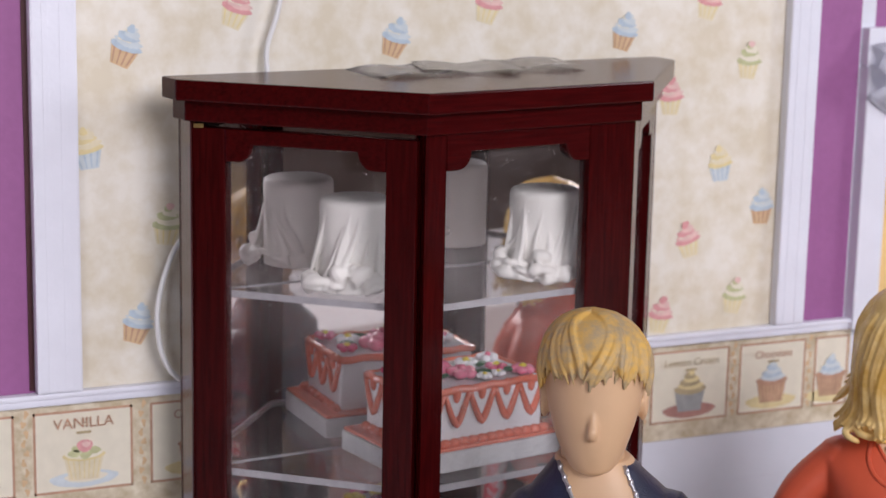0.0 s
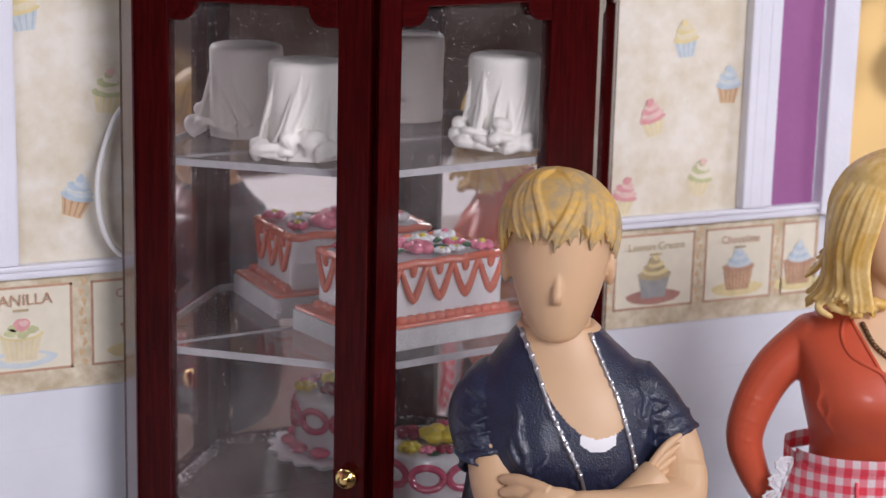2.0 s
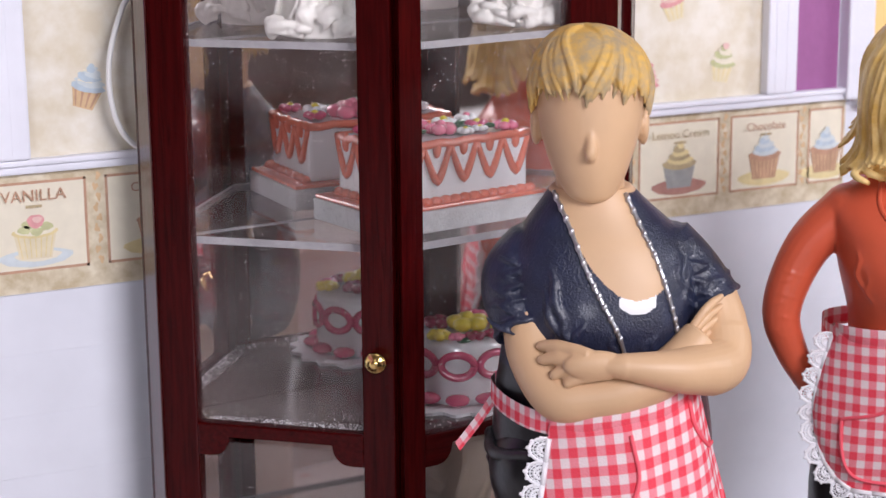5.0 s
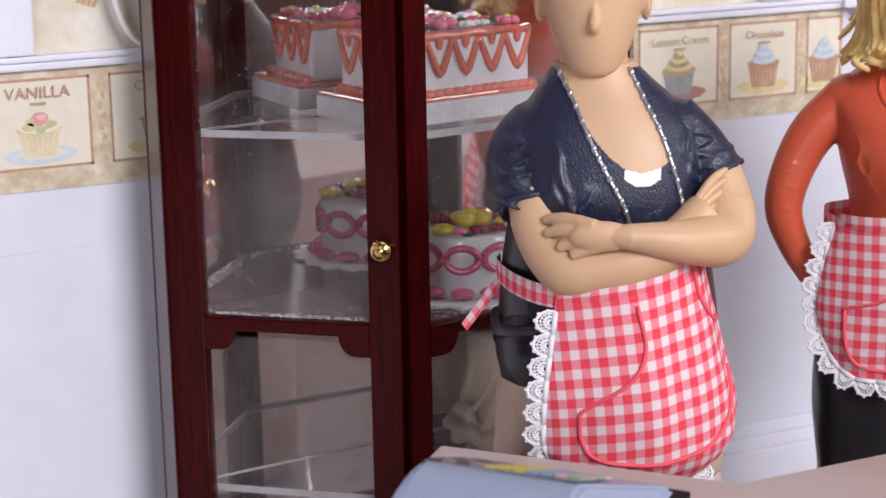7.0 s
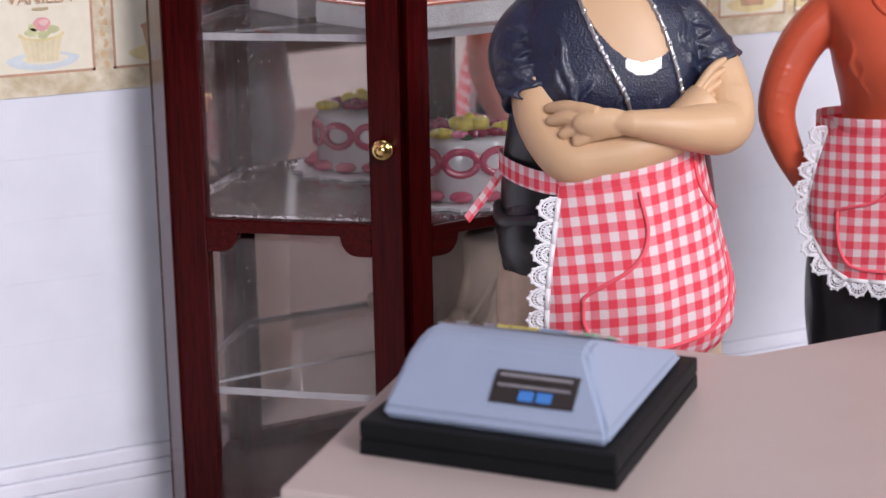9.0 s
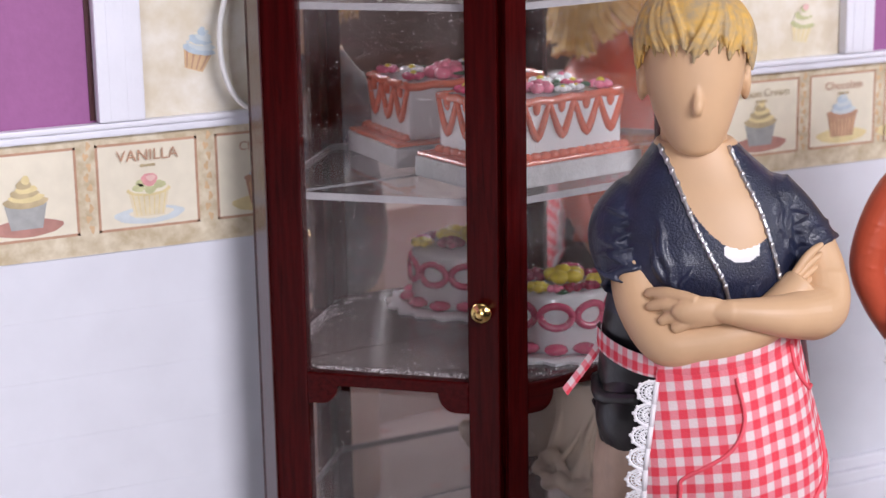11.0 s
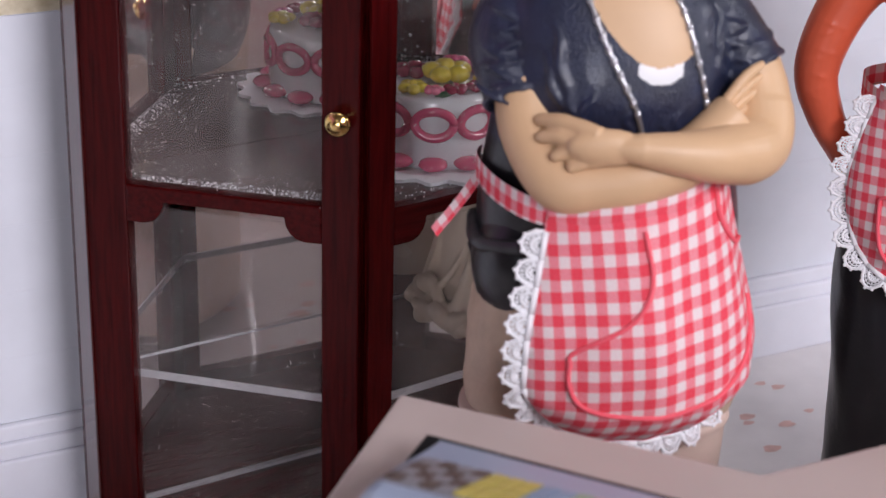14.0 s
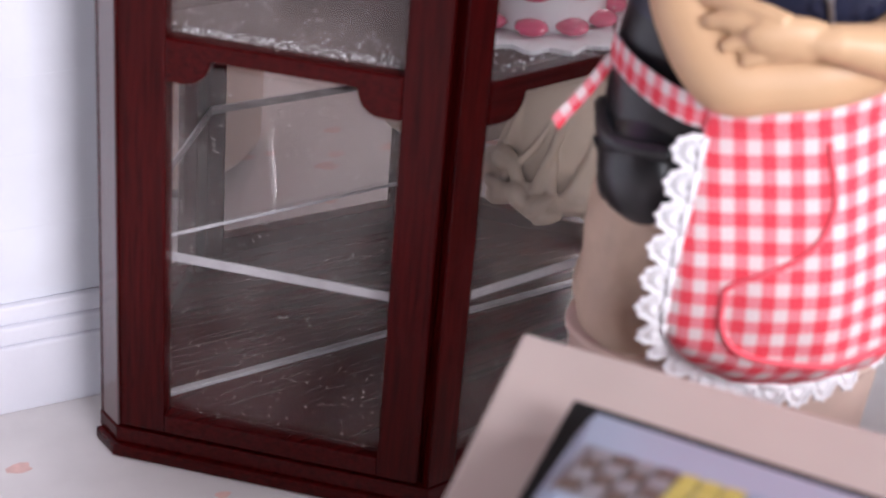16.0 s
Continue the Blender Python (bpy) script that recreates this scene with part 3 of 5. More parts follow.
# ---------- printed cupcakes ----------
INK = {
    "brown": material("ink_brown", (0.51, 0.31, 0.21), 0.7, var=0.25, scale=500, spec=0.2),
    "amber": material("ink_amber", (0.66, 0.47, 0.28), 0.7, var=0.2, scale=500, spec=0.2),
    "blue": material("ink_blue", (0.47, 0.56, 0.63), 0.7, var=0.2, scale=600, spec=0.2),
    "sky": material("ink_sky", (0.59, 0.65, 0.67), 0.7, var=0.12, scale=600, spec=0.2),
    "pink": material("ink_pink", (0.69, 0.34, 0.34), 0.7, var=0.2, scale=600, spec=0.2),
    "rose": material("ink_rose", (0.75, 0.51, 0.47), 0.7, var=0.2, scale=600, spec=0.2),
    "cream": material("ink_cream", (0.75, 0.67, 0.48), 0.7, var=0.12, scale=500, spec=0.2),
    "pale": material("ink_pale", (0.78, 0.73, 0.59), 0.7, var=0.08, scale=300, spec=0.2),
    "yellow": material("ink_yellow", (0.75, 0.64, 0.35), 0.7, var=0.15, scale=500, spec=0.2),
    "green": material("ink_green", (0.52, 0.53, 0.30), 0.7, var=0.25, scale=600, spec=0.2),
    "slate": material("ink_slate", (0.39, 0.40, 0.39), 0.7, var=0.2, scale=500, spec=0.2),
    "wine": material("ink_wine", (0.47, 0.25, 0.21), 0.7, var=0.2, scale=500, spec=0.2),
    "olive": material("ink_olive", (0.50, 0.41, 0.25), 0.7, var=0.35, scale=350, spec=0.2),
}
INKS = list(INK)


def blob(bm, cx, cz, rx, rz, ink, level, wob=0.08, n=18, seed=0):
    """A flat printed spot in the wall's plane."""
    vs = []
    for k in range(n):
        a = 2 * math.pi * k / n
        w = 1 + wob * math.sin(3 * a + seed) + wob * 0.6 * math.sin(7 * a + seed * 2)
        vs.append(bm.verts.new((cx + rx * w * math.cos(a), -0.003 * level, cz + rz * w * math.sin(a))))
    bm.faces.new(vs).material_index = INKS.index(ink)


def quad(bm, pts, ink, level):
    bm.faces.new([bm.verts.new((x, -0.003 * level, z)) for x, z in pts]).material_index = INKS.index(ink)


def cupcake_print(bm, s, cup, stripe, frost, shade, cherry, ox=0.0, oz=0.0):
    quad(bm, [(ox - 0.26 * s, oz), (ox + 0.26 * s, oz - 0.02 * s), (ox + 0.40 * s, oz + 0.48 * s), (ox - 0.40 * s, oz + 0.50 * s)], cup, 2)
    for k in range(4):
        f = -0.30 + 0.18 * k
        quad(bm, [(ox + f * 0.72 * s, oz + 0.02 * s), (ox + (f + 0.05) * 0.75 * s, oz + 0.02 * s), (ox + (f + 0.06) * 1.1 * s, oz + 0.46 * s), (ox + f * 1.1 * s, oz + 0.46 * s)], stripe, 3)
    blob(bm, ox, oz + 0.54 * s, 0.46 * s, 0.13 * s, shade, 3.5, 0.05, seed=1)
    for k, (w, z) in enumerate(((0.40, 0.66), (0.32, 0.80), (0.22, 0.93), (0.11, 1.03))):
        blob(bm, ox + 0.03 * s * (-1) ** k, oz + z * s, w * s, 0.12 * s, frost if k % 2 == 0 else shade, 4 + 2 * k, 0.10, seed=k)
        blob(bm, ox - 0.1 * s * (-1) ** k, oz + (z + 0.03) * s, w * 0.5 * s, 0.04 * s, frost if k % 2 else "pale", 5 + 2 * k, 0.15, seed=k + 3)
    if cherry:
        blob(bm, ox + 0.02 * s, oz + 1.08 * s, 0.12 * s, 0.10 * s, cherry, 13)


KINDS = {
    "blue": ("amber", "brown", "sky", "blue", None),
    "pink": ("cream", "yellow", "rose", "pink", "pink"),
    "lemon": ("sky", "blue", "cream", "yellow", None),
    "green": ("cream", "yellow", "pale", "green", "rose"),
}
PRINTS = {}
for kind, spec in KINDS.items():
    bm = bmesh.new()
    cupcake_print(bm, 0.72, *spec)
    first = mesh_object("cupcake_print", bm, list(INK.values()), wall)
    PRINTS[kind] = first.data
    bpy.data.objects.remove(first)
SPOTS = ((-7.2, 17.85, "blue", 22), (-1.52, 17.9, "blue", 18), (3.88, 17.92, "blue", 14), (7.16, 17.2, "green", 4), (5.9, 13.2, "pink", -14), (7.73, 13.85, "blue", 0), (-7.0, 12.3, "blue", 16), (-4.95, 18.55, "pink", 20), (0.6, 18.55, "pink", 14), (6.0, 18.55, "pink", 12), (-7.8, 15.85, "lemon", -8), (6.6, 14.9, "lemon", -6), (5.2, 16.45, "pink", 0), (7.05, 11.8, "green", 8), (-6.3, 14.25, "green", 6), (5.1, 11.5, "pink", 10), (-2.5, 20.3, "lemon", 5), (2.0, 20.4, "green", -5), (-6.5, 20.2, "green", 10))
for x, z, kind, tilt in SPOTS:
    ob = new("cupcake_print", PRINTS[kind])
    ob.parent = wall
    ob.matrix_world = pose(x * CM, -0.021 * CM, z * CM, 0, tilt, 0)


def lettering(text, size, x, z, ink, parent, y=-0.05):
    """Flat printed letters in the wall's plane."""
    cu = bpy.data.curves.new("lettering", "FONT")
    cu.body, cu.size, cu.align_x = text, size * CM, "CENTER"
    tmp = new("lettering_source", cu)
    bpy.context.view_layer.update()
    me = bpy.data.meshes.new_from_object(tmp.evaluated_get(bpy.context.evaluated_depsgraph_get()))
    bpy.data.objects.remove(tmp)
    me.materials.clear()
    me.materials.append(INK[ink])
    ob = new("lettering", me)
    ob.parent = parent
    ob.matrix_world = pose(x * CM, y * CM, z * CM, 90, 0, 0)
    return ob


def border_picture(x0, x1, kind, words):
    z0, z1 = 9.32, 11.02
    cx = (x0 + x1) / 2
    bm = bmesh.new()
    quad(bm, [(x0, z0), (x1, z0), (x1, z1), (x0, z1)], "pale", 1)
    for a, b in (((x0, z0), (x1, z0 + 0.05)), ((x0, z1 - 0.05), (x1, z1)), ((x0, z0), (x0 + 0.05, z1)), ((x1 - 0.05, z0), (x1, z1))):
        quad(bm, [a, (b[0], a[1]), b, (a[0], b[1])], "brown", 2)
    for a in (-0.16,):
        for k in range(9):
            blob(bm, x0 + a + 0.03 * (-1) ** k, z0 + 0.1 + k * 0.2, 0.05, 0.08, "amber", 2 + k % 3, 0.3, 9, k)
    plate, cup, stripe, frost, shade, cherry = {
        "vanilla": ("sky", "cream", "yellow", "pale", "green", "pink"),
        "lemon": ("wine", "slate", "slate", "yellow", "olive", None),
        "choc": ("yellow", "brown", "amber", "sky", "blue", None),
    }[kind]
    blob(bm, cx, z0 + 0.26, 0.70, 0.17, plate, 2, 0.04)
    blob(bm, cx + 0.04, z0 + 0.29, 0.44, 0.10, "pale" if kind == "vanilla" else plate, 3, 0.05)
    quad(bm, [(cx - 0.30, z0 + 0.24), (cx + 0.30, z0 + 0.24), (cx + 0.40, z0 + 0.72), (cx - 0.40, z0 + 0.72)], cup, 4)
    for k in range(7):
        f = -0.26 + 0.085 * k
        quad(bm, [(cx + f, z0 + 0.26), (cx + f + 0.02, z0 + 0.26), (cx + (f + 0.02) * 1.3, z0 + 0.70), (cx + f * 1.3, z0 + 0.70)], stripe, 5)
    if kind == "vanilla":
        blob(bm, cx, z0 + 0.74, 0.44, 0.11, "yellow", 6, 0.03)
        blob(bm, cx, z0 + 0.77, 0.38, 0.09, "pale", 7, 0.05)
        for a, b in ((-0.20, 0.80), (0.22, 0.84), (0.03, 0.75), (-0.12, 0.90)):
            blob(bm, cx + a, z0 + b, 0.12, 0.08, "green", 8, 0.1, seed=a * 9)
        blob(bm, cx + 0.02, z0 + 0.95, 0.16, 0.13, "pink", 9, 0.06)
        blob(bm, cx + 0.05, z0 + 0.98, 0.09, 0.06, "rose", 10, 0.1)
    else:
        blob(bm, cx, z0 + 0.76, 0.43, 0.12, shade if kind == "lemon" else "brown", 6, 0.04)
        for k in range(5):
            blob(bm, cx + 0.02 * (-1) ** k, z0 + 0.84 + 0.085 * k, 0.34 - 0.065 * k, 0.09, frost if k % 2 == 0 else shade, 7 + k, 0.06, seed=k)
    ob = mesh_object("cupcake_picture", bm, list(INK.values()), wall, "printed picture of a cupcake in a thin brown frame")
    ob.location.y = -0.037 * CM
    if words:
        lettering(words, 0.31 if kind == "vanilla" else 0.25, cx, z1 - 0.36, "brown" if kind != "lemon" else "olive", ob, -0.095)
        for k, w in enumerate((0.30,)):
            bar = bmesh.new()
            quad(bm=bar, pts=[(cx - w / 2, z1 - 0.49), (cx + w / 2, z1 - 0.49), (cx + w / 2, z1 - 0.44), (cx - w / 2, z1 - 0.44)], ink="olive", level=14)
            part("small_print", bar, list(INK.values()), ob)


border_picture(-9.03, -7.02, "vanilla", "VANILLA")
border_picture(-6.66, -4.66, "choc", "Chocolate")
border_picture(-11.4, -9.4, "lemon", "")
border_picture(5.01, 7.07, "lemon", "Lemon Cream")
border_picture(7.35, 9.18, "choc", "Chocolate")
border_picture(9.44, 10.4, "choc", "")

# ---------- window on the right, cable ----------
yellow = mesh_object("window_1", box((10.6, 0.9, 11.2), (40, 1.1, 20)), YELLOW_WALL)
tagged(yellow, "warm yellow painted panel inside the shop window", "window", kind="structure")
part("window_frame", box((10.24, -0.35, 11.2), (10.95, 0.25, 17.4), 0.05), TRIM, yellow, "white painted window post")
part("window_frame", box((10.24, -0.3, 17.4), (40, 0.25, 18.3), 0.05), TRIM, yellow, "white painted window head")
part("window_sill", box((10.62, -0.3, 11.0), (40, 0.9, 11.2), 0.04), TRIM, yellow)
rings = []
for i in range(28):
    x = 10.25 + i * 0.32
    sag = 0.75 + 0.28 * math.sin(i * 0.55)
    rings.append([(x + 0.1 * math.sin(k), -0.95 - (0.55 + 0.12 * math.sin(i * 1.3 + k)) * math.sin(math.pi * k / 13) + 0.5, 17.95 - 1.75 * k / 13 * sag + 0.05 * math.sin(i * 0.9)) for k in range(14)])
sw, _ = loft(rings, closed=False, caps=False)
bmesh.ops.solidify(sw, geom=sw.faces, thickness=0.04)
valance = mesh_object("curtain_valance", sw, CURTAIN, None, "", True)
tagged(valance, "white cloth valance gathered along the window head", "curtain")
orn = lathe([(0.03, 0.62), (0.16, 0.56), (0.34, 0.28), (0.42, 0.0), (0.34, -0.28), (0.16, -0.55), (0.03, -0.64)], 28)
ornament = mesh_object("hanging_ornament", orn, MAROON, None, "", True)
ornament.location = (12.7 * CM, 0.1 * CM, 14.6 * CM)
tagged(ornament, "dark maroon rounded ornament hanging in the yellow window", "ornament")
cord = tube([(12.7, 0.1, 15.15), (12.7, 0.1, 17.5)], 0.03, 6)
for v in cord.verts:
    v.co.x -= 12.7
    v.co.y -= 0.1
    v.co.z -= 14.6
part("cord", cord, MAROON, ornament)
cb = tube(smooth_path([(-3.75, -0.25, 24.0), (-3.85, -0.3, 20.2), (-4.05, -0.32, 18.9), (-4.28, -0.3, 18.1), (-4.3, -0.35, 17.0), (-5.0, -0.4, 15.6), (-6.05, -0.5, 14.5), (-6.38, -0.55, 14.0), (-6.62, -0.55, 13.1), (-6.55, -0.55, 12.2), (-6.2, -0.6, 11.62), (-5.4, -0.6, 11.3), (-4.2, -0.7, 9.0)]), 0.055, 8)
tagged(mesh_object("cable", cb, CABLE, None, "", True), "thin white electric cable running down behind the cabinet", "cable")

# ---------- papers on the cabinet ----------
for k, (x, y, w, d, rz) in enumerate(((-2.2, -2.2, 1.7, 1.3, 12), (-0.7, -2.0, 2.0, 1.2, -9), (0.9, -1.75, 1.9, 1.1, 6))):
    bm = bmesh.new()
    rows = []
    for i in range(7):
        rows.append([(w * (i / 6 - 0.5), d * (j / 5 - 0.5), 0.02 + 0.07 * abs(math.sin(i * 0.7 + k)) + 0.05 * (j / 5) ** 2) for j in range(6)])
    loft(rows, closed=False, caps=False, bm=bm)
    bmesh.ops.solidify(bm, geom=bm.faces, thickness=0.012)
    pp = mesh_object("paper_leaflet", bm, PAPER, None, "", True)
    pp.matrix_world = pose(x * CM, y * CM, (TOP_Z + 0.012 * k) * CM, 0, 0, rz)
    tagged(pp, "creased glossy printed leaflet lying on the cabinet top", "leaflet", "leaflets on the cabinet")

# ---------- draped forms on the top shelf ----------


def draped(at, rz, seed, mat=CERAMIC, size=1.0, label="white bisque round stand under a folded cloth drape"):
    """A round stand under a thin cloth that hangs close to it and lies in crumpled rolls round one side of the foot."""
    rnd = random.Random(seed)
    src = lathe([(0.74, 0.0), (0.74, 0.25), (0.735, 0.8), (0.74, 1.3), (0.75, 1.72), (0.735, 1.80), (0.69, 1.85), (0.60, 1.872), (0.3, 1.875), (0.02, 1.875)], 56)
    # hanging folds that start at the rim and run down, most of them to one side
    for k in range(17):
        a = 4.2 + rnd.gauss(0, 0.85)
        top = rnd.uniform(1.0, 1.80)
        drift = -rnd.uniform(0.05, 0.6)
        pts = []
        for i in range(12):
            t = i / 11
            z = top * (1 - t) + 0.30 * t
            b = a + drift * t ** 1.3 + 0.06 * math.sin(4 * t + k)
            left = max(0.0, math.cos(b - 3.55))
            out = 0.735 + 0.22 * left * t ** 2.2
            pts.append((out * math.cos(b), out * math.sin(b), z))
        w = rnd.uniform(0.032, 0.065)
        tube(pts, [w * (0.15 + 0.85 * min(1, i / 5)) * (1 + 0.5 * (i / 11) ** 2) for i in range(12)], 8, src)
    # crumpled rolls heaped round the foot
    for k in range(26):
        a = 3.75 + rnd.uniform(-1.45, 1.25)
        left = max(0.0, math.cos((a - 3.65) * 0.85))
        r0 = 0.72 + 0.36 * left * rnd.uniform(0.35, 1.05)
        span = rnd.uniform(0.18, 0.55)
        top = 0.22 + 0.42 * left
        h0, h1 = rnd.uniform(0.05, top), rnd.uniform(0.05, top)
        if r0 > 0.9:
            h0, h1 = h0 * 0.6, h1 * 0.6
        bow = rnd.uniform(0.03, 0.14)
        pts = []
        for i in range(9):
            t = i / 8
            b = a + (t - 0.5) * span
            q = r0 + bow * math.sin(math.pi * t) - 0.08 * t
            pts.append((q * math.cos(b), q * math.sin(b), h0 + (h1 - h0) * t + 0.07 * math.sin(math.pi * t)))
        w = rnd.uniform(0.07, 0.15)
        tube(pts, [w * (0.45 + 0.55 * math.sin(math.pi * (i + 0.5) / 9)) for i in range(9)], 9, src)
    bm = bmesh.new()
    fused(src, 0.024, bm, 0, 3)
    bmesh.ops.bisect_plane(bm, geom=bm.verts[:] + bm.edges[:] + bm.faces[:], plane_co=(0, 0, 0), plane_no=(0, 0, -1), clear_outer=True)
    bmesh.ops.scale(bm, vec=(size, size, size), verts=bm.verts)
    ob = mesh_object("draped_cake_stand", bm, mat, None, "", True)
    ob.matrix_world = pose(at[0] * CM, at[1] * CM, at[2] * CM, 0, 0, rz)
    return tagged(ob, label, "cake stand", "draped stands on the shelf")


draped((-3.20, -2.5, 13.68), 0, 3, size=0.96)
draped((0.82, -2.65, 13.68), 8, 8, size=0.96)
draped((0.72, -2.20, 3.32), 0, 11, LINEN, 1.25, "beige round stand under a crumpled cloth on the low shelf")


# ---------- sheet cake ----------
cake = thing("sheet_cake", (-1.06, -2.35, 10.10), 10, "white sheet cake with coral swags and flowers on silver board", "cake")
cake.scale = (0.93, 1.0, 0.97)
part("cake_board", box((-2.0, -1.25, 0.0), (2.05, 1.15, 0.42), 0.04), BOARD, cake, "glittering silver cake board")
part("board_icing", box((-1.97, -1.22, 0.42), (2.02, 1.12, 0.50), 0.03), CORAL, cake, "coral icing layer")
part("cake_body", box((-1.55, -1.0, 0.5), (1.70, 0.9, 1.66), 0.08), ICING, cake)


def swag(x, y, d, w, hgt, z, r, mat, parent):
    """One heart-shaped loop of piped icing on a side."""
    pts = []
    for k in range(17):
        a = k / 16
        s = (a - 0.5) * w
        zz = z - hgt * (1 - abs(2 * a - 1) ** 1.35)
        pts.append((x + d[0] * s, y + d[1] * s, zz))
    bm = tube(pts, [r * (0.85 + 0.35 * math.sin(math.pi * k / 16)) for k in range(17)], 8)
    ball((x, y, z - 0.02), (0.10, 0.06, 0.19), bm, 0, 10, 6)
    return part("swag", bm, mat, parent, "", True)


for k in range(5):
    swag(-1.22 + k * 0.65, -1.02, (1, 0), 0.62, 0.66, 1.56, 0.066, CORAL, cake)
for k in range(3):
    swag(-1.57, -0.67 + k * 0.62, (0, 1), 0.60, 0.66, 1.56, 0.066, CORAL, cake)
rim = bmesh.new()
for a, b in (((-1.55, -1.0), (1.7, -1.0)), ((1.7, -1.0), (1.7, 0.9)), ((1.7, 0.9), (-1.55, 0.9)), ((-1.55, 0.9), (-1.55, -1.0))):
    tube([(a[0] + (b[0] - a[0]) * k / 12, a[1] + (b[1] - a[1]) * k / 12, 1.62 + 0.02 * math.sin(k * 2.1)) for k in range(13)], 0.085, 8, rim)
part("rim_piping", rim, CORAL, cake, "", True)
def shells(parent, places, size, mat):
    """A row of piped shells, each its own part; places: x, y, z and turn in degrees."""
    first = part("piped_shell", ball((0, 0, 0), size, None, 0, 10, 6), mat, parent, "", True)
    for k, (x, y, z, turn) in enumerate(places):
        ob = first if k == 0 else new("piped_shell", first.data)
        ob.parent = parent
        ob.matrix_local = pose(x * CM, y * CM, z * CM, 0, 0, turn)


shells(cake, [(-1.58 + 0.235 * k, -1.06, 0.54, 0) for k in range(15)] + [(-1.60, -0.95 + 0.25 * k, 0.54, 90) for k in range(8)], (0.15, 0.10, 0.10), CORAL)


def rosette(parent, x, y, z, r, mat, centre=None):
    """An iced flower: five petals round a centre."""
    bm = bmesh.new()
    for k in range(5):
        a = 2 * math.pi * k / 5 + x
        ball((x + r * 0.6 * math.cos(a), y + r * 0.6 * math.sin(a), z + 0.02), (r * 0.48, r * 0.48, r * 0.34), bm, 0, 10, 6)
    ball((x, y, z + r * 0.25), r * 0.34, bm, 1, 10, 6)
    part("iced_flower", bm, [mat, centre or mat], parent, "", True)


rnd = random.Random(5)
for x, y, r, m, c in ((-1.25, -0.7, 0.22, ROSE, LEMON), (-0.9, -0.2, 0.26, ICING, LEMON), (-0.35, 0.25, 0.40, ROSE, ROSE), (0.05, -0.35, 0.30, ROSE, ROSE), (0.55, 0.2, 0.24, ICING, LEMON), (0.95, -0.35, 0.22, PINK, LEMON), (1.35, -0.75, 0.24, ROSE, LEMON), (1.25, 0.35, 0.22, ICING, ROSE), (-1.2, 0.45, 0.22, PINK, LEMON), (0.3, -0.8, 0.16, ICING, LEMON), (0.7, -0.75, 0.15, ICING, LEMON)):
    rosette(cake, x, y, 1.75, r * 1.08, m, c)
for x, y, a in ((-0.55, -0.45, 20), (0.45, -0.5, -15), (0.8, 0.0, 35), (1.1, -0.62, -30), (-0.1, 0.62, 0), (-1.0, 0.1, 60)):
    lf = ball((0, 0, 0), (0.24, 0.09, 0.05), None, 0, 10, 6)
    bmesh.ops.rotate(lf, verts=lf.verts, matrix=Matrix.Rotation(radians(a), 3, "Z"))
    bmesh.ops.translate(lf, verts=lf.verts, vec=(x, y, 1.77))
    part("icing_leaf", lf, LEAF, cake, "", True)

# ---------- tiered cake below ----------
tiered = thing("round_cake", (-0.62, -2.80, 6.67), 0, "round white cake with pink ring piping and yellow flowers", "cake")
doily = []
for k in range(2):
    doily.append([((1.55 + 0.08 * math.cos(18 * 2 * math.pi * j / 108)) * math.cos(2 * math.pi * j / 108), (1.55 + 0.08 * math.cos(18 * 2 * math.pi * j / 108)) * math.sin(2 * math.pi * j / 108), 0.0 + 0.06 * k) for j in range(108)])
part("plate", loft(doily)[0], LACE, tiered, "white scalloped plate")
part("cake_body", lathe([(1.02, 0.06), (1.05, 0.12), (1.03, 1.15), (0.98, 1.24), (0.02, 1.26)], 44), ICING, tiered, "", True)


def ring_swags(rad, z, n, w, r, mat):
    for k in range(n):
        a = 2 * math.pi * k / n
        pts = []
        for j in range(25):
            b = 2 * math.pi * j / 24
            pts.append(((rad + 0.02) * math.cos(a + w * math.cos(b) / rad), (rad + 0.02) * math.sin(a + w * math.cos(b) / rad), z + w * 0.72 * math.sin(b)))
        part("ring_piping", tube(pts, r, 8), mat, tiered, "", True)


ring_swags(1.04, 0.82, 9, 0.31, 0.075, PINK)
shells(tiered, [(1.10 * math.cos(2 * math.pi * k / 12), 1.10 * math.sin(2 * math.pi * k / 12), 0.18, 30 * k) for k in range(12)], (0.24, 0.24, 0.11), PINK)
for x, y, z, r, m in ((0.05, -0.2, 1.42, 0.40, LEMON), (0.42, 0.25, 1.38, 0.28, PINK), (-0.38, 0.2, 1.38, 0.30, WINE), (0.62, -0.55, 1.34, 0.26, LEMON), (-0.1, -0.80, 1.32, 0.20, WINE), (0.28, -0.82, 1.32, 0.20, WINE), (-0.68, -0.45, 1.32, 0.24, LEMON), (0.80, -0.05, 1.32, 0.22, WINE), (-0.45, -0.72, 1.32, 0.17, ROSE)):
    rosette(tiered, x, y, z, r, m)
for x, y in ((0.45, -0.8), (-0.35, -0.85), (0.78, -0.4)):
    lf = ball((x, y, 1.29), (0.16, 0.08, 0.05), None, 0, 10, 6)
    part("icing_leaf", lf, LEAF, tiered, "", True)

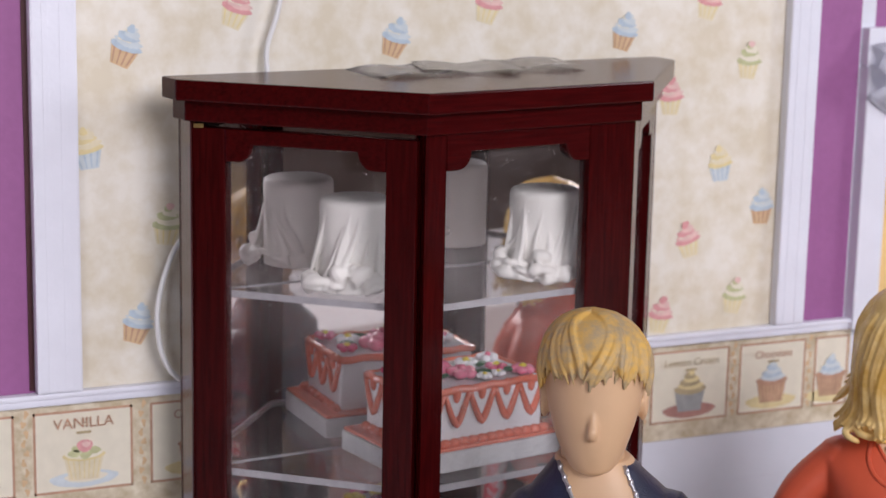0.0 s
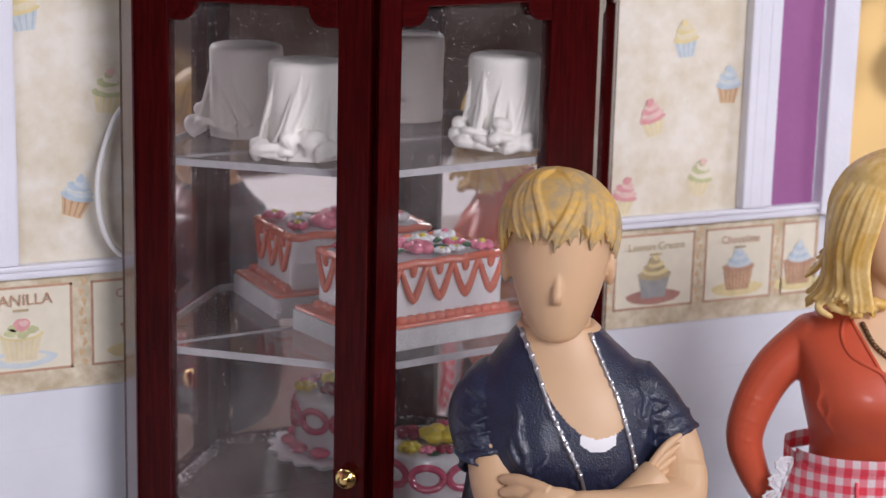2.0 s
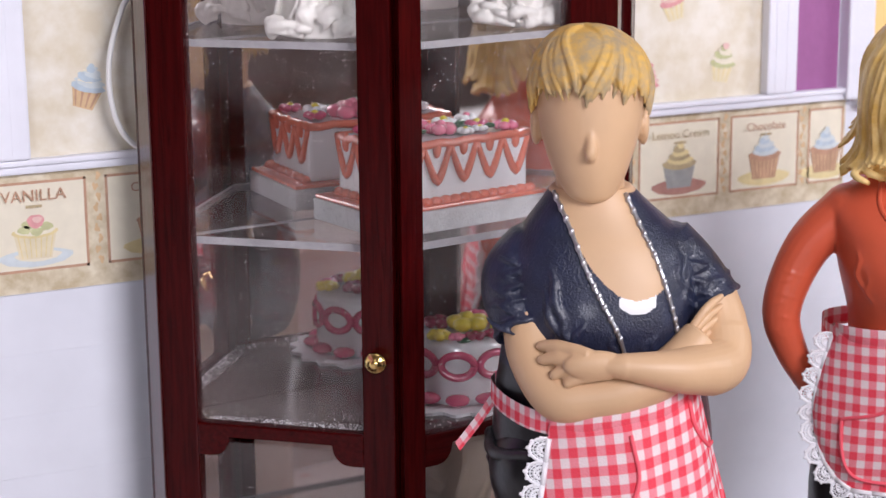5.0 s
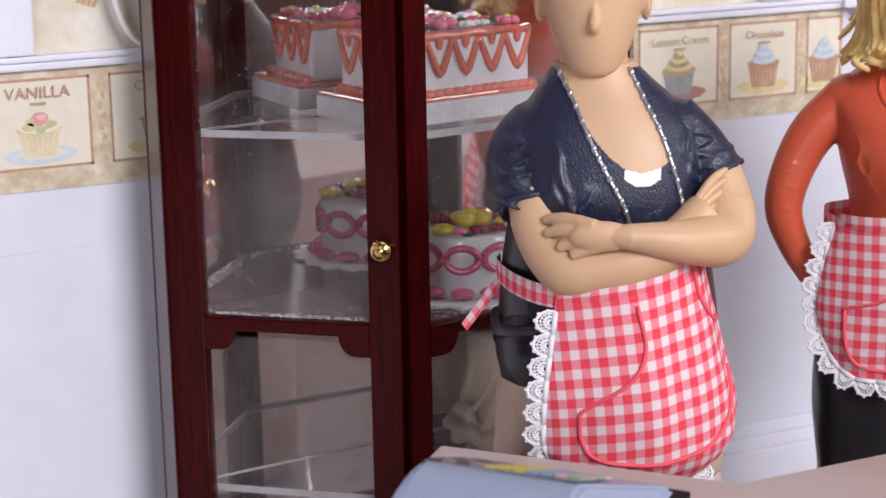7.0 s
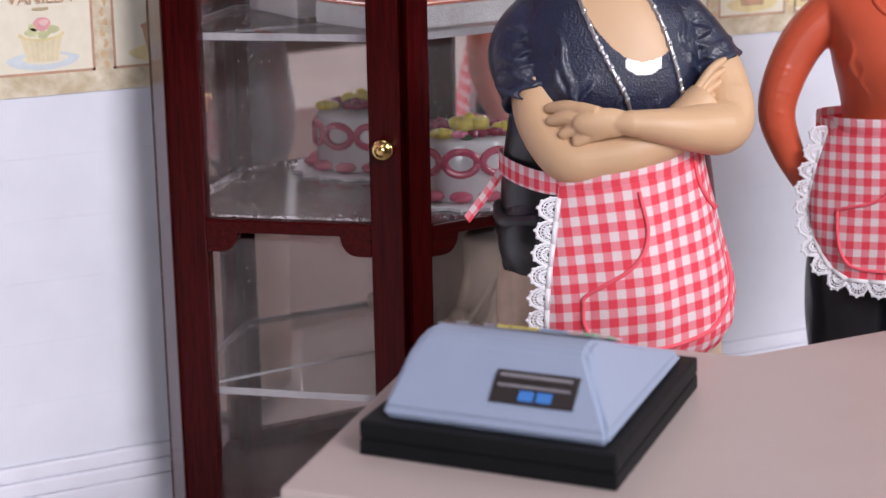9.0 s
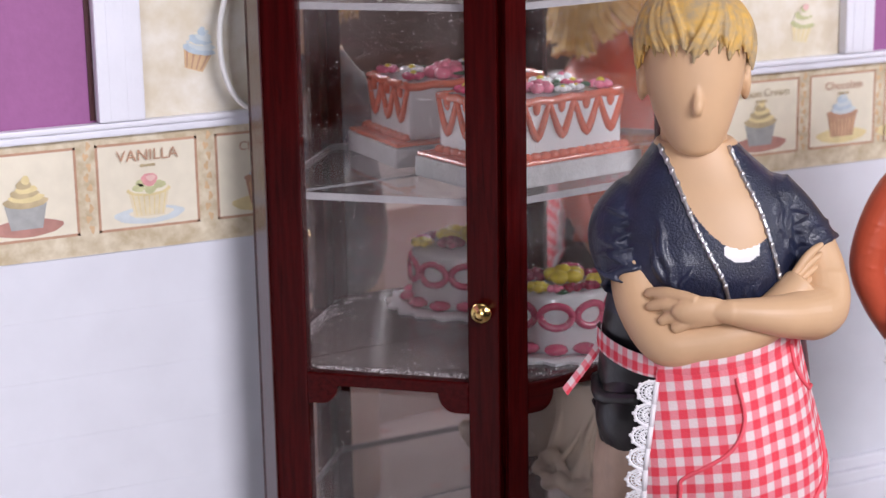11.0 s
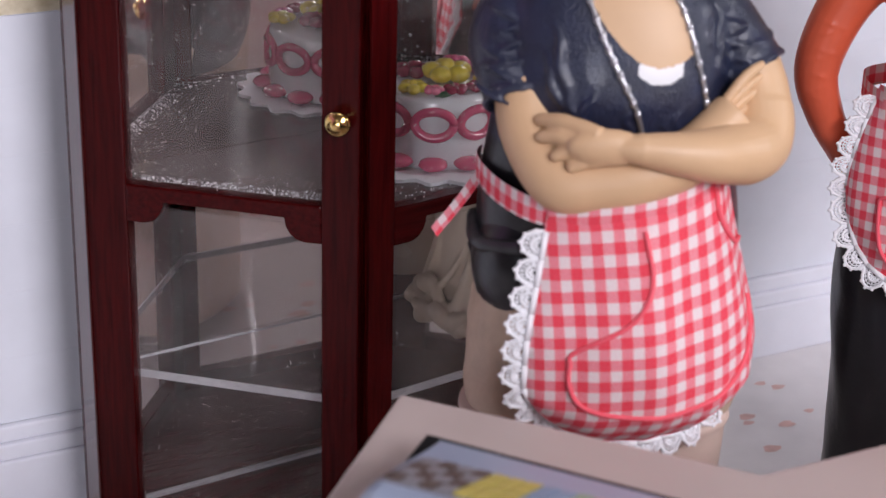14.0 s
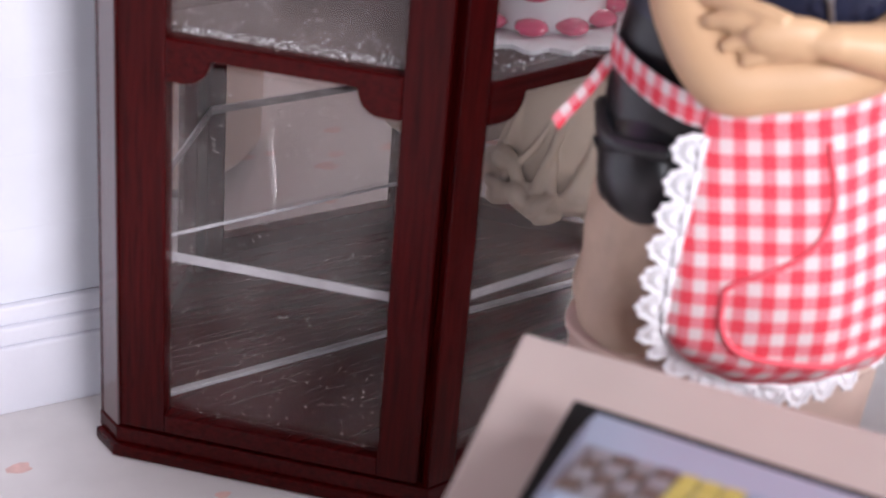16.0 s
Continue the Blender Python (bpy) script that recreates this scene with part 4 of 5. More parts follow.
# ---------- till on the counter ----------
TILL_AT, TILL_RZ, TILL_W, TILL_D = (-5.55, -14.13, COUNTER_Z), -50.5, 3.46, 4.28
till = thing("cash_register", TILL_AT, TILL_RZ, "small grey toy cash register on a black base on the counter", "cash register")
HW, HD = TILL_W / 2, TILL_D / 2
part("base", box((-HW, -HD, 0.0), (HW, HD, 0.20), 0.02), REG_BLACK, till, "black base")
part("drawer", box((-HW + 0.02, -HD + 0.02, 0.20), (HW - 0.02, HD - 0.02, 0.22)), REG_BLACK, till, "black cash drawer")
part("lid", box((-HW, -HD, 0.22), (HW, HD, 0.45), 0.04), REG_BLACK, till, "black lid of the drawer")
x_l, x_r, y_f, y_b = -1.48, 1.55, -1.92, 1.86
hip = bmesh.new()
for p in ((x_l, y_f, 0.45), (x_r, y_f, 0.45), (x_r, y_b, 0.45), (x_l, y_b, 0.45), (x_l, y_f, 0.60), (x_r, y_f, 0.60), (x_r, y_b, 0.58), (x_l, y_b, 0.58), (x_l + 0.10, y_f + 0.78, 1.18), (x_l + 0.24, y_f + 0.88, 1.29), (x_l + 0.24, y_f + 1.12, 1.36), (x_l + 0.10, y_f + 1.36, 1.20), (x_l + 0.24, y_f + 1.42, 1.35), (x_r - 0.55, y_f + 0.88, 1.29), (x_r - 0.55, y_f + 1.12, 1.36), (x_r - 0.55, y_f + 1.42, 1.35)):
    hip.verts.new(p)
bmesh.ops.convex_hull(hip, input=hip.verts)
bmesh.ops.dissolve_limit(hip, angle_limit=0.06, verts=hip.verts, edges=hip.edges)
bmesh.ops.bevel(hip, geom=[e for e in hip.edges if e.calc_face_angle(0) > 0.12], offset=0.055, segments=3, affect="EDGES")
part("housing", hip, REGISTER, till, "blue-grey sloping housing", False)
slope = math.atan2(0.69, 0.88)


def on_slope(x0, x1, s0, s1, lift, thick, mat, name, parent, label=""):
    """A plate on the front slope; s runs up it."""
    bm = box((x0, s0, 0), (x1, s1, thick), 0.01)
    bmesh.ops.rotate(bm, verts=bm.verts, matrix=Matrix.Rotation(slope, 3, "X"))
    bmesh.ops.translate(bm, verts=bm.verts, vec=(0, y_f - lift * math.sin(slope), 0.60 + lift * math.cos(slope)))
    return part(name, bm, mat, parent, label)


disp = on_slope(-0.08, 1.04, 0.27, 0.76, 0.005, 0.03, DISPLAY, "display", till, "black display window")
on_slope(-0.02, 0.96, 0.65, 0.70, 0.04, 0.006, GREY_KEY, "printed_bar", disp)
on_slope(-0.02, 0.96, 0.50, 0.54, 0.04, 0.006, GREY_KEY, "printed_bar", disp)
for k in range(2):
    on_slope(0.30 + k * 0.24, 0.50 + k * 0.24, 0.31, 0.46, 0.04, 0.006, BLUE, "display_digit", disp)
back_slope = math.atan2(-0.77, y_b - y_f - 1.42)
pad = part("keypad", box((x_l + 0.25, 0.05, 0), (x_r - 0.62, 1.42, 0.02)), GREY_KEY, till)
keys = []
for i in range(11):
    for j in range(4):
        m = GREY_KEY if i < 4 else YELLOW_KEY if i < 7 else BLUE_KEY if i < 9 else (PINK_KEY if (i + j) % 2 else GREEN_KEY)
        if i < 4:
            m = GREY_KEY if (i + j) % 2 else BROWN_KEY
        x, y = x_l + 0.30 + i * 0.195, 0.14 + j * 0.32
        part("key", box((x, y, 0.02), (x + 0.165, y + 0.26, 0.06), 0.01), m, pad)
pad.matrix_local = Matrix.Translation((0, (y_f + 1.40) * CM, 1.362 * CM)) @ Matrix.Rotation(back_slope, 4, "X") 
for piece in till.children_recursive:
    # the little casting is not quite square
    if piece.parent is till or piece.parent is disp:
        for v in piece.data.vertices:
            v.co.x, v.co.y = v.co.x - 0.05 * v.co.y, v.co.y - 0.043 * v.co.x
pot = mesh_object("small_pot", lathe([(0.40, 0.0), (0.62, 0.15), (0.70, 0.5), (0.58, 0.85), (0.48, 0.9), (0.44, 0.75), (0.02, 0.72)], 24), INK["olive"], None, "", True)
pot.location = (2.55 * CM, -14.6 * CM, COUNTER_Z * CM)
tagged(pot, "small mottled brown pot standing on the counter", "pot")

# ---------- pink marks on the floor ----------
rnd = random.Random(11)
pet = bmesh.new()
for k in range(170):
    x, y = rnd.uniform(-16, 16), rnd.uniform(-14, -0.5)
    r = rnd.uniform(0.10, 0.22)
    n = 9
    ph = rnd.random() * 6
    vs = [pet.verts.new((x + r * (1 + 0.3 * math.sin(3 * 2 * math.pi * j / n + ph)) * math.cos(2 * math.pi * j / n), y + r * 0.7 * math.sin(2 * math.pi * j / n), 0.004)) for j in range(n)]
    pet.faces.new(vs)
petals = part("pink_mark", pet, INK["rose"], floor)
petals["kind"] = "stuff"

# ---------- dolls: one mesh each ----------


def keyed(keys, z):
    """Smooth reading of rows that begin with z."""
    if z <= keys[0][0]:
        return keys[0][1:]
    for i in range(len(keys) - 1):
        a, b = keys[i], keys[i + 1]
        if z <= b[0]:
            h = b[0] - a[0]
            p, q = keys[max(i - 1, 0)], keys[min(i + 2, len(keys) - 1)]
            t = (z - a[0]) / h
            out = []
            for k in range(1, len(a)):
                m0, m1 = (b[k] - p[k]) / (b[0] - p[0]) * h, (q[k] - a[k]) / (q[0] - a[0]) * h
                out.append((2 * t ** 3 - 3 * t * t + 1) * a[k] + (t ** 3 - 2 * t * t + t) * m0 + (3 * t * t - 2 * t ** 3) * b[k] + (t ** 3 - t * t) * m1)
            return out
    return keys[-1][1:]


def solid(bm, keys, mat, n=56, step=0.08, crease=0.0, power=2.2, seed=0.0):
    """A body of elliptic sections: keys of (z, cx, cy, rx, ry)."""
    z0, z1 = keys[0][0], keys[-1][0]
    m = max(2, int((z1 - z0) / step))
    rings = []
    for i in range(m + 1):
        z = z0 + (z1 - z0) * i / m
        cx, cy, rx, ry = keyed(keys, z)
        row = ring(cx, cy, z, rx, ry, n, power)
        if crease:
            row = [(x + crease * (x - cx) * math.sin(3.1 * z + 5 * math.atan2(y - cy, x - cx) + seed) , y + crease * (y - cy) * math.sin(2.3 * z + 7 * math.atan2(y - cy, x - cx) + seed), zz) for x, y, zz in row]
        rings.append(row)
    return loft(rings, bm=bm, mat=mat)[1]


def front_y(keys, x, z, off=0.0, power=2.2):
    """How far forward a body's surface lies at x, z."""
    cx, cy, rx, ry = keyed(keys, z)
    u = min(0.985, abs((x - cx) / (rx + off)))
    return cy - (ry + off) * (1 - u ** power) ** (1 / power)


def on_body(keys, pts, off=0.0, power=2.2, steps=6):
    return [(p.x, front_y(keys, p.x, p.z, off, power), p.z) for p in smooth_path([(x, 0, z) for x, z in pts], steps)]


def scallop(bm, c, out, along, w, depth, mat):
    """One lace scallop: a thin fan of loops standing out from an edge."""
    c, out, along = Vector(c), Vector(out).normalized(), Vector(along).normalized()
    arc = [c + along * (w * 0.5 * math.cos(a)) + out * (depth * math.sin(a)) for a in [math.pi * k / 10 for k in range(11)]]
    tube(arc, 0.030, 5, bm, mat)
    arc2 = [c + along * (w * 0.28 * math.cos(a)) + out * (depth * 0.55 * math.sin(a)) for a in [math.pi * k / 6 for k in range(7)]]
    tube(arc2, 0.024, 5, bm, mat)
    for k in range(1, 8):
        a = math.pi * k / 8
        tip = c + along * (w * 0.5 * math.cos(a)) + out * (depth * math.sin(a))
        tube([c + (tip - c) * 0.2, tip], 0.013, 4, bm, mat)
    arc3 = [c + along * (w * 0.40 * math.cos(a)) + out * (depth * 0.78 * math.sin(a)) for a in [math.pi * k / 6 for k in range(7)]]
    tube(arc3, 0.013, 4, bm, mat)
    for k in (1, 3, 5, 7, 9):
        ball(arc[k] + out * 0.025, 0.034, bm, mat, 6, 4)
    tube([c - along * w * 0.5 - out * 0.02, c + along * w * 0.5 - out * 0.02], 0.05, 5, bm, mat)


def apron(bm, keys, x0, x1, z_top, z_bot, round_l, mats, band=0.36, off=0.10, lift=0.0, dip=0.0, tuck=0.42):
    """Cloth over the front of a body with a waistband, piping, hem and lace. x0, x1: its edges at the waist."""
    cloth, lace = mats
    nx, nz = 60, 44
    def point(s, v):
        cx, cy, rx, ry = keyed(keys, z_top)
        a0 = math.asin(max(-1, min(1, (x0 - cx) / (rx + off))))
        a1 = math.asin(max(-1, min(1, (x1 - cx) / (rx + off))))
        a = a0 + (a1 - a0) * s
        zt = z_top + lift * (s - 0.5)
        zb = z_bot + round_l * (max(0, 0.30 - s) / 0.30) ** 2.4 + 0.55 * (max(0, s - 0.72) / 0.28) ** 2.4 + dip * (s - 0.5)
        z = zt + (zb - zt) * v
        cx, cy, rx, ry = keyed(keys, z)
        o = off + 0.10 * v - tuck * (max(0.0, v - 0.78) / 0.22) ** 1.4 + 0.035 * math.sin(17 * s + 1.0) * math.sin(math.pi * min(1, v * 1.2)) + 0.02 * math.sin(31 * s) * v
        sa, ca = math.sin(a), math.cos(a)
        x = cx + (rx + o) * math.copysign(abs(sa) ** 0.94, sa)
        y = cy - (ry + o) * abs(ca) ** 0.94
        return (x, y, z)
    grid = [[point(i / nx, j / nz) for i in range(nx + 1)] for j in range(nz + 1)]
    uv, total = [], []
    for j, row in enumerate(grid):
        u, r = 0.0, []
        mid = row[nx // 2]
        for i, p in enumerate(row):
            if i:
                u += math.dist(p, row[i - 1])
            r.append(u)
        h = r[nx // 2]
        uv.append([(q - h, grid[0][i][2] - row[i][2]) for i, q in enumerate(r)])
    loft(grid, closed=False, caps=False, bm=bm, mat=cloth, uv=uv)
    # waistband
    strip = []
    for j in range(4):
        strip.append([(p[0] * 1.0, p[1] - 0.05 * math.sin(math.pi * j / 3) - 0.03, p[2] + 0.05 - band * j / 3) for p in grid[0]])
    loft(strip, closed=False, caps=False, bm=bm, mat=cloth, uv=[[(q[0], band * j / 3) for q in uv[0]] for j in range(4)])
    # lace down the side and along the hem
    edge = [Vector(grid[j][0]) for j in range(4, nz + 1)] + [Vector(grid[nz][i]) for i in range(1, nx + 1)]
    run, last = 0.0, edge[0]
    w = 0.34
    for k in range(1, len(edge)):
        d = edge[k] - edge[k - 1]
        run += d.length
        if run >= w:
            along = (edge[k] - last).normalized()
            c = (edge[k] + last) / 2
            out = Vector((along.z, 0, -along.x))
            if out.dot(c - Vector(grid[nz // 3][nx // 2])) < 0:
                out = -out
            scallop(bm, c + Vector((0, -0.07, 0)), out, along, (edge[k] - last).length, 0.27, lace)
            run, last = 0.0, edge[k]
    return grid


def piping(bm, grid, marks, mat, r=0.034):
    """A cord laid over cloth; marks are (s, v) in the cloth."""
    nz, nx = len(grid) - 1, len(grid[0]) - 1
    pts = []
    for p in smooth_path([(s, v, 0) for s, v in marks], 8):
        s, v = min(0.999, max(0, p.x)) * nx, min(0.999, max(0, p.y)) * nz
        i, j = int(s), int(v)
        a, b = s - i, v - j
        q = [sum(wt * grid[jj][ii][k] for wt, jj, ii in (((1 - a) * (1 - b), j, i), (a * (1 - b), j, i + 1), ((1 - a) * b, j + 1, i), (a * b, j + 1, i + 1))) for k in range(3)]
        i, j = min(i, nx - 1), min(j, nz - 1)
        o = Vector(grid[j][i])
        out = (Vector(grid[j][i + 1]) - o).cross(Vector(grid[j + 1][i]) - o).normalized()
        pts.append(Vector(q) + out * (0.022 if out.y < 0 else -0.022))
    tube(pts, r, 10, bm, mat)


def navy_doll():
    M = [SKIN, BLONDE, NAVY, BLACK, TAN, CHECK, LACE, PIPING, SILVER, ICING, PALE_TAN]
    S, HAIR, NV, BK, TN, CK, LC, PP, SV, WH, PT = range(11)
    bm = bmesh.new()
    # trousers, gathered over paler lower legs
    solid(bm, [(0.5, -0.44, -0.5, 1.84, 1.0), (2.5, -0.44, -0.5, 1.86, 1.02), (4.4, -0.44, -0.5, 1.90, 1.06), (4.70, -0.44, -0.5, 1.90, 1.06), (4.74, -0.44, -0.5, 1.4, 0.6)], PT, 56, crease=0.01, seed=1.0)
    for x, r in ((-1.40, 0.90), (0.52, 0.95)):
        solid(bm, [(4.70, x, -0.5, r * 0.90, 0.95), (4.80, x, -0.5, r * 1.02, 1.05), (5.1, x, -0.5, r * 1.05, 1.06), (5.5, x, -0.5, r * 0.98, 1.02), (6.1, x * 0.95, -0.5, r * 1.02, 1.1), (6.9, x * 0.85, -0.45, r * 1.02, 1.15)], TN, 48, 0.05, crease=0.05, seed=x)
        ball((x, -0.95, 0.3), (0.62, 1.15, 0.36), bm, BK)
    # jacket and bust
    T = [(5.9, -0.50, -0.35, 1.60, 1.05), (6.4, -0.45, -0.38, 1.76, 1.25), (7.2, -0.40, -0.38, 1.84, 1.30), (8.2, -0.42, -0.38, 1.76, 1.20), (9.0, -0.45, -0.42, 1.62, 1.16), (9.6, -0.42, -0.48, 1.58, 1.20), (10.2, -0.42, -0.44, 1.60, 1.10), (10.7, -0.46, -0.40, 1.46, 0.95), (11.05, -0.50, -0.38, 1.20, 0.80), (11.35, -0.56, -0.38, 0.92, 0.68), (11.68, -0.61, -0.40, 0.64, 0.57)]
    cloth = bmesh.new()
    solid(cloth, T, 0, 140, 0.025)
    tube(smooth_path([(-1.45, -0.34, 10.62), (-1.84, -0.50, 10.08), (-1.68, -0.92, 9.40)]), [0.56, 0.57, 0.575, 0.58, 0.58, 0.58, 0.58, 0.575, 0.57, 0.565, 0.56, 0.55, 0.54, 0.53, 0.52, 0.51, 0.50], 24, cloth)
    ball((-1.50, -0.34, 10.55), (0.62, 0.62, 0.50), cloth, 0, 20, 12)
    tube(smooth_path([(0.62, -0.36, 10.72), (1.02, -0.42, 10.30), (1.36, -0.58, 9.82)]), 0.47, 20, cloth)
    ball((0.66, -0.36, 10.62), (0.56, 0.58, 0.44), cloth, 0, 20, 12)
    # turned-up hems of the sleeves
    for c, ax, rad in (((-1.66, -0.96, 9.36), (0.22, -0.55, -0.80), 0.50), ((1.39, -0.60, 9.76), (0.55, -0.28, -0.78), 0.465)):
        ax = Vector(ax).normalized()
        u = ax.cross(Vector((0, 0, 1))).normalized()
        w = ax.cross(u)
        loop = [Vector(c) + u * (rad * math.cos(2 * math.pi * k / 30)) + w * (rad * math.sin(2 * math.pi * k / 30)) for k in range(31)]
        tube(loop, [0.050 + 0.012 * math.sin(k * 1.9) for k in range(31)], 8, cloth)
        loop = [p - ax * (0.26 + 0.03 * math.sin(k)) for k, p in enumerate(loop)]
        tube(loop, [0.038 + 0.02 * math.sin(k * 1.3) for k in range(31)], 8, cloth)
    # creases of the cloth, running from the armholes and under the bust
    rnd = random.Random(5)
    for x0, z0, x1, z1, w in ((-1.30, 10.55, -1.02, 9.45, 0.085), (-1.42, 10.2, -1.10, 9.3, 0.075), (-1.15, 9.8, -0.88, 9.2, 0.07), (-0.72, 9.75, -0.95, 9.15, 0.075), (0.72, 10.75, 0.86, 10.0, 0.06), (0.90, 10.6, 0.98, 9.9, 0.07), (0.80, 10.2, 1.02, 9.7, 0.06), (-0.34, 9.55, -0.22, 9.1, 0.05), (0.40, 9.55, 0.36, 9.1, 0.05), (0.20, 9.45, 0.22, 9.1, 0.045)):
        pts = [(x0 + (x1 - x0) * k / 8 + 0.04 * math.sin(k * 1.1), 0.0, z0 + (z1 - z0) * k / 8) for k in range(9)]
        tube([(x, front_y(T, x, z) + 0.01, z) for x, _, z in pts], [w * math.sin(math.pi * (k + 0.6) / 9.2) for k in range(9)], 8, cloth)
    for k in range(9):
        s = k / 8
        z = 10.45 - 0.95 * s + rnd.uniform(-0.05, 0.05)
        a0, a1 = rnd.uniform(-2.9, -2.2), rnd.uniform(-1.5, -0.7)
        pts = [(-1.72 - 0.06 * s + 0.57 * math.cos(a0 + (a1 - a0) * i / 7), -0.42 - 0.42 * s + 0.57 * math.sin(a0 + (a1 - a0) * i / 7), z + 0.25 * (i / 7 - 0.5) * (1 if k % 2 else -1)) for i in range(8)]
        tube(pts, [0.050 * math.sin(math.pi * (i + 0.5) / 8) for i in range(8)], 8, cloth)
    for k in range(6):
        z = 10.45 - 0.12 * k
        a0 = rnd.uniform(-2.4, -1.9)
        pts = [(0.98 + 0.06 * k + 0.48 * math.cos(a0 + 1.3 * i / 7), -0.40 - 0.03 * k + 0.48 * math.sin(a0 + 1.3 * i / 7), z + 0.3 * (i / 7 - 0.5) * (1 if k % 2 else -0.6)) for i in range(8)]
        tube(pts, [0.055 * math.sin(math.pi * (i + 0.5) / 8) for i in range(8)], 8, cloth)
    faces = fused(cloth, 0.028, bm, BK, 4)
    edges = {}
    for side, pts in ((-1, [(-1.22, 11.62), (-0.98, 11.15), (-0.70, 10.49), (-0.46, 10.02), (-0.19, 9.50), (-0.06, 9.05)]), (1, [(-0.08, 11.62), (0.18, 11.08), (0.42, 10.61), (0.64, 9.95), (0.76, 9.45), (0.80, 9.05)])):
        line = on_body(T, pts, 0.02)
        edges[side] = [(p[2], p[0]) for p in reversed(line)]
        for k, p in enumerate(line):
            if k % 2 and p[2] > 9.35:
                ball((p[0], p[1], p[2]), (0.050, 0.056, 0.075), bm, SV, 8, 6)
        tube(line, 0.036, 8, bm, SV)
    for f in faces:
        c = f.calc_center_median()
        if c.z > 8.75:
            f.material_index = NV
        if c.z > 11.60:
            f.material_index = S
        if c.y < -0.5 and c.z > 9.05 and -1.4 < c.x < 0.95:
            if keyed(edges[-1], c.z)[0] < c.x < keyed(edges[1], c.z)[0]:
                low = 10.02 + 0.9 * (c.x - 0.12) ** 2
                f.material_index = S if c.z > low else WH if c.z > 9.80 + 1.5 * (c.x - 0.12) ** 2 and abs(c.x - 0.12) < 0.29 else NV
    # jacket tail on the hip
    ball((-1.50, -0.72, 6.95), (0.78, 0.95, 0.92), bm, BK, 28, 18)
    tube(smooth_path([(-2.24, -0.4, 7.45), (-2.16, -1.05, 7.30), (-1.5, -1.62, 7.45)]), 0.12, 8, bm, BK)
    tube(smooth_path([(-2.28, -0.5, 7.05), (-2.05, -1.25, 6.85), (-1.5, -1.66, 6.95)]), 0.06, 8, bm, BK)
    # neck and head
    solid(bm, [(10.9, -0.60, -0.42, 0.74, 0.55), (11.3, -0.62, -0.42, 0.62, 0.55), (11.7, -0.63, -0.42, 0.56, 0.55), (12.3, -0.64, -0.40, 0.56, 0.56)], S, 40)
    H = [(11.50, -0.63, -0.98, 0.16, 0.16), (11.58, -0.63, -0.92, 0.34, 0.32), (11.78, -0.63, -0.76, 0.50, 0.56), (12.05, -0.64, -0.64, 0.63, 0.74), (12.5, -0.64, -0.53, 0.77, 0.90), (13.0, -0.64, -0.46, 0.85, 0.96), (13.5, -0.64, -0.42, 0.84, 0.94), (13.95, -0.64, -0.38, 0.66, 0.72), (14.16, -0.64, -0.36, 0.34, 0.38), (14.22, -0.64, -0.36, 0.05, 0.05)]
    skull = bmesh.new()
    solid(skull, H, 0, 96, 0.03, power=2.0)
    tube(smooth_path([(-0.65, -1.39, 12.72), (-0.65, -1.44, 12.55), (-0.65, -1.51, 12.36), (-0.65, -1.42, 12.26)], 4), [0.05, 0.055, 0.06, 0.065, 0.07, 0.08, 0.09, 0.095, 0.095, 0.09, 0.085, 0.075, 0.06], 10, skull)
    for s in (-1, 1):
        ball((-0.64 + s * 0.86, -0.36, 12.62), (0.10, 0.19, 0.31), skull, 0, 12, 8)
        tube([(-0.64 + s * (0.91 + 0.02 * math.cos(a)), -0.38 + 0.15 * math.cos(a), 12.64 + 0.26 * math.sin(a)) for a in [k * 0.5 for k in range(9)]], 0.045, 7, skull)
    fused(skull, 0.03, bm, S, 4)
    # cropped hair combed in locks from the crown
    rnd = random.Random(4)
    mop = bmesh.new()
    solid(mop, [(12.45, -0.64, 0.02, 0.70, 0.55), (13.05, -0.64, -0.22, 0.88, 0.84), (13.45, -0.64, -0.40, 0.91, 0.97), (13.85, -0.64, -0.40, 0.80, 0.90), (14.10, -0.66, -0.40, 0.58, 0.66), (14.21, -0.68, -0.40, 0.32, 0.36), (14.25, -0.70, -0.40, 0.05, 0.05)], 0, 56, 0.05, power=2.0)
    for k in range(150):
        a = -math.pi / 2 + math.pi * 2 * ((k * 0.61803) % 1.0 - 0.5)
        front = max(0.0, math.cos(a + math.pi / 2))
        back = max(0.0, math.sin(a))
        low = 12.86 + 0.36 * min(1.0, front * 1.6) - 0.50 * back + 0.07 * math.sin(a * 9.0) + rnd.uniform(-0.10, 0.10)
        side = 1 if math.cos(a) > -0.10 else -1
        lift = rnd.uniform(-0.03, 0.07)
        pts = []
        for i in range(14):
            t = i / 13
            z = 14.25 + (low - 14.25) * t ** 1.45
            u = max(-1.0, min(1.0, (z - 13.20) / 1.05))
            r = math.sqrt(max(0.0, 1 - u * u)) if u > 0 else 1.0
            b = a + side * 0.75 * (1 - t) ** 1.3 * front + 0.16 * math.sin(3 * t + k) * t
            r = max(0.04, r) + lift * min(1.0, 3 * t)
            shift = 0.10 * (1 - t) ** 3
            pts.append((-0.645 - shift + r * 0.93 * math.cos(b), -0.42 + r * 1.02 * math.sin(b), z))
        w = rnd.uniform(0.045, 0.085)
        tube(pts, [w * q for q in (0.5, 0.8, 1, 1, 1, 1, 1, 1, 1, 0.95, 0.9, 0.75, 0.5, 0.15)], 6, mop)
    fused(mop, 0.022, bm, HAIR, 1)
    # arms, folded, with one hand laid over the other arm
    arm = bmesh.new()
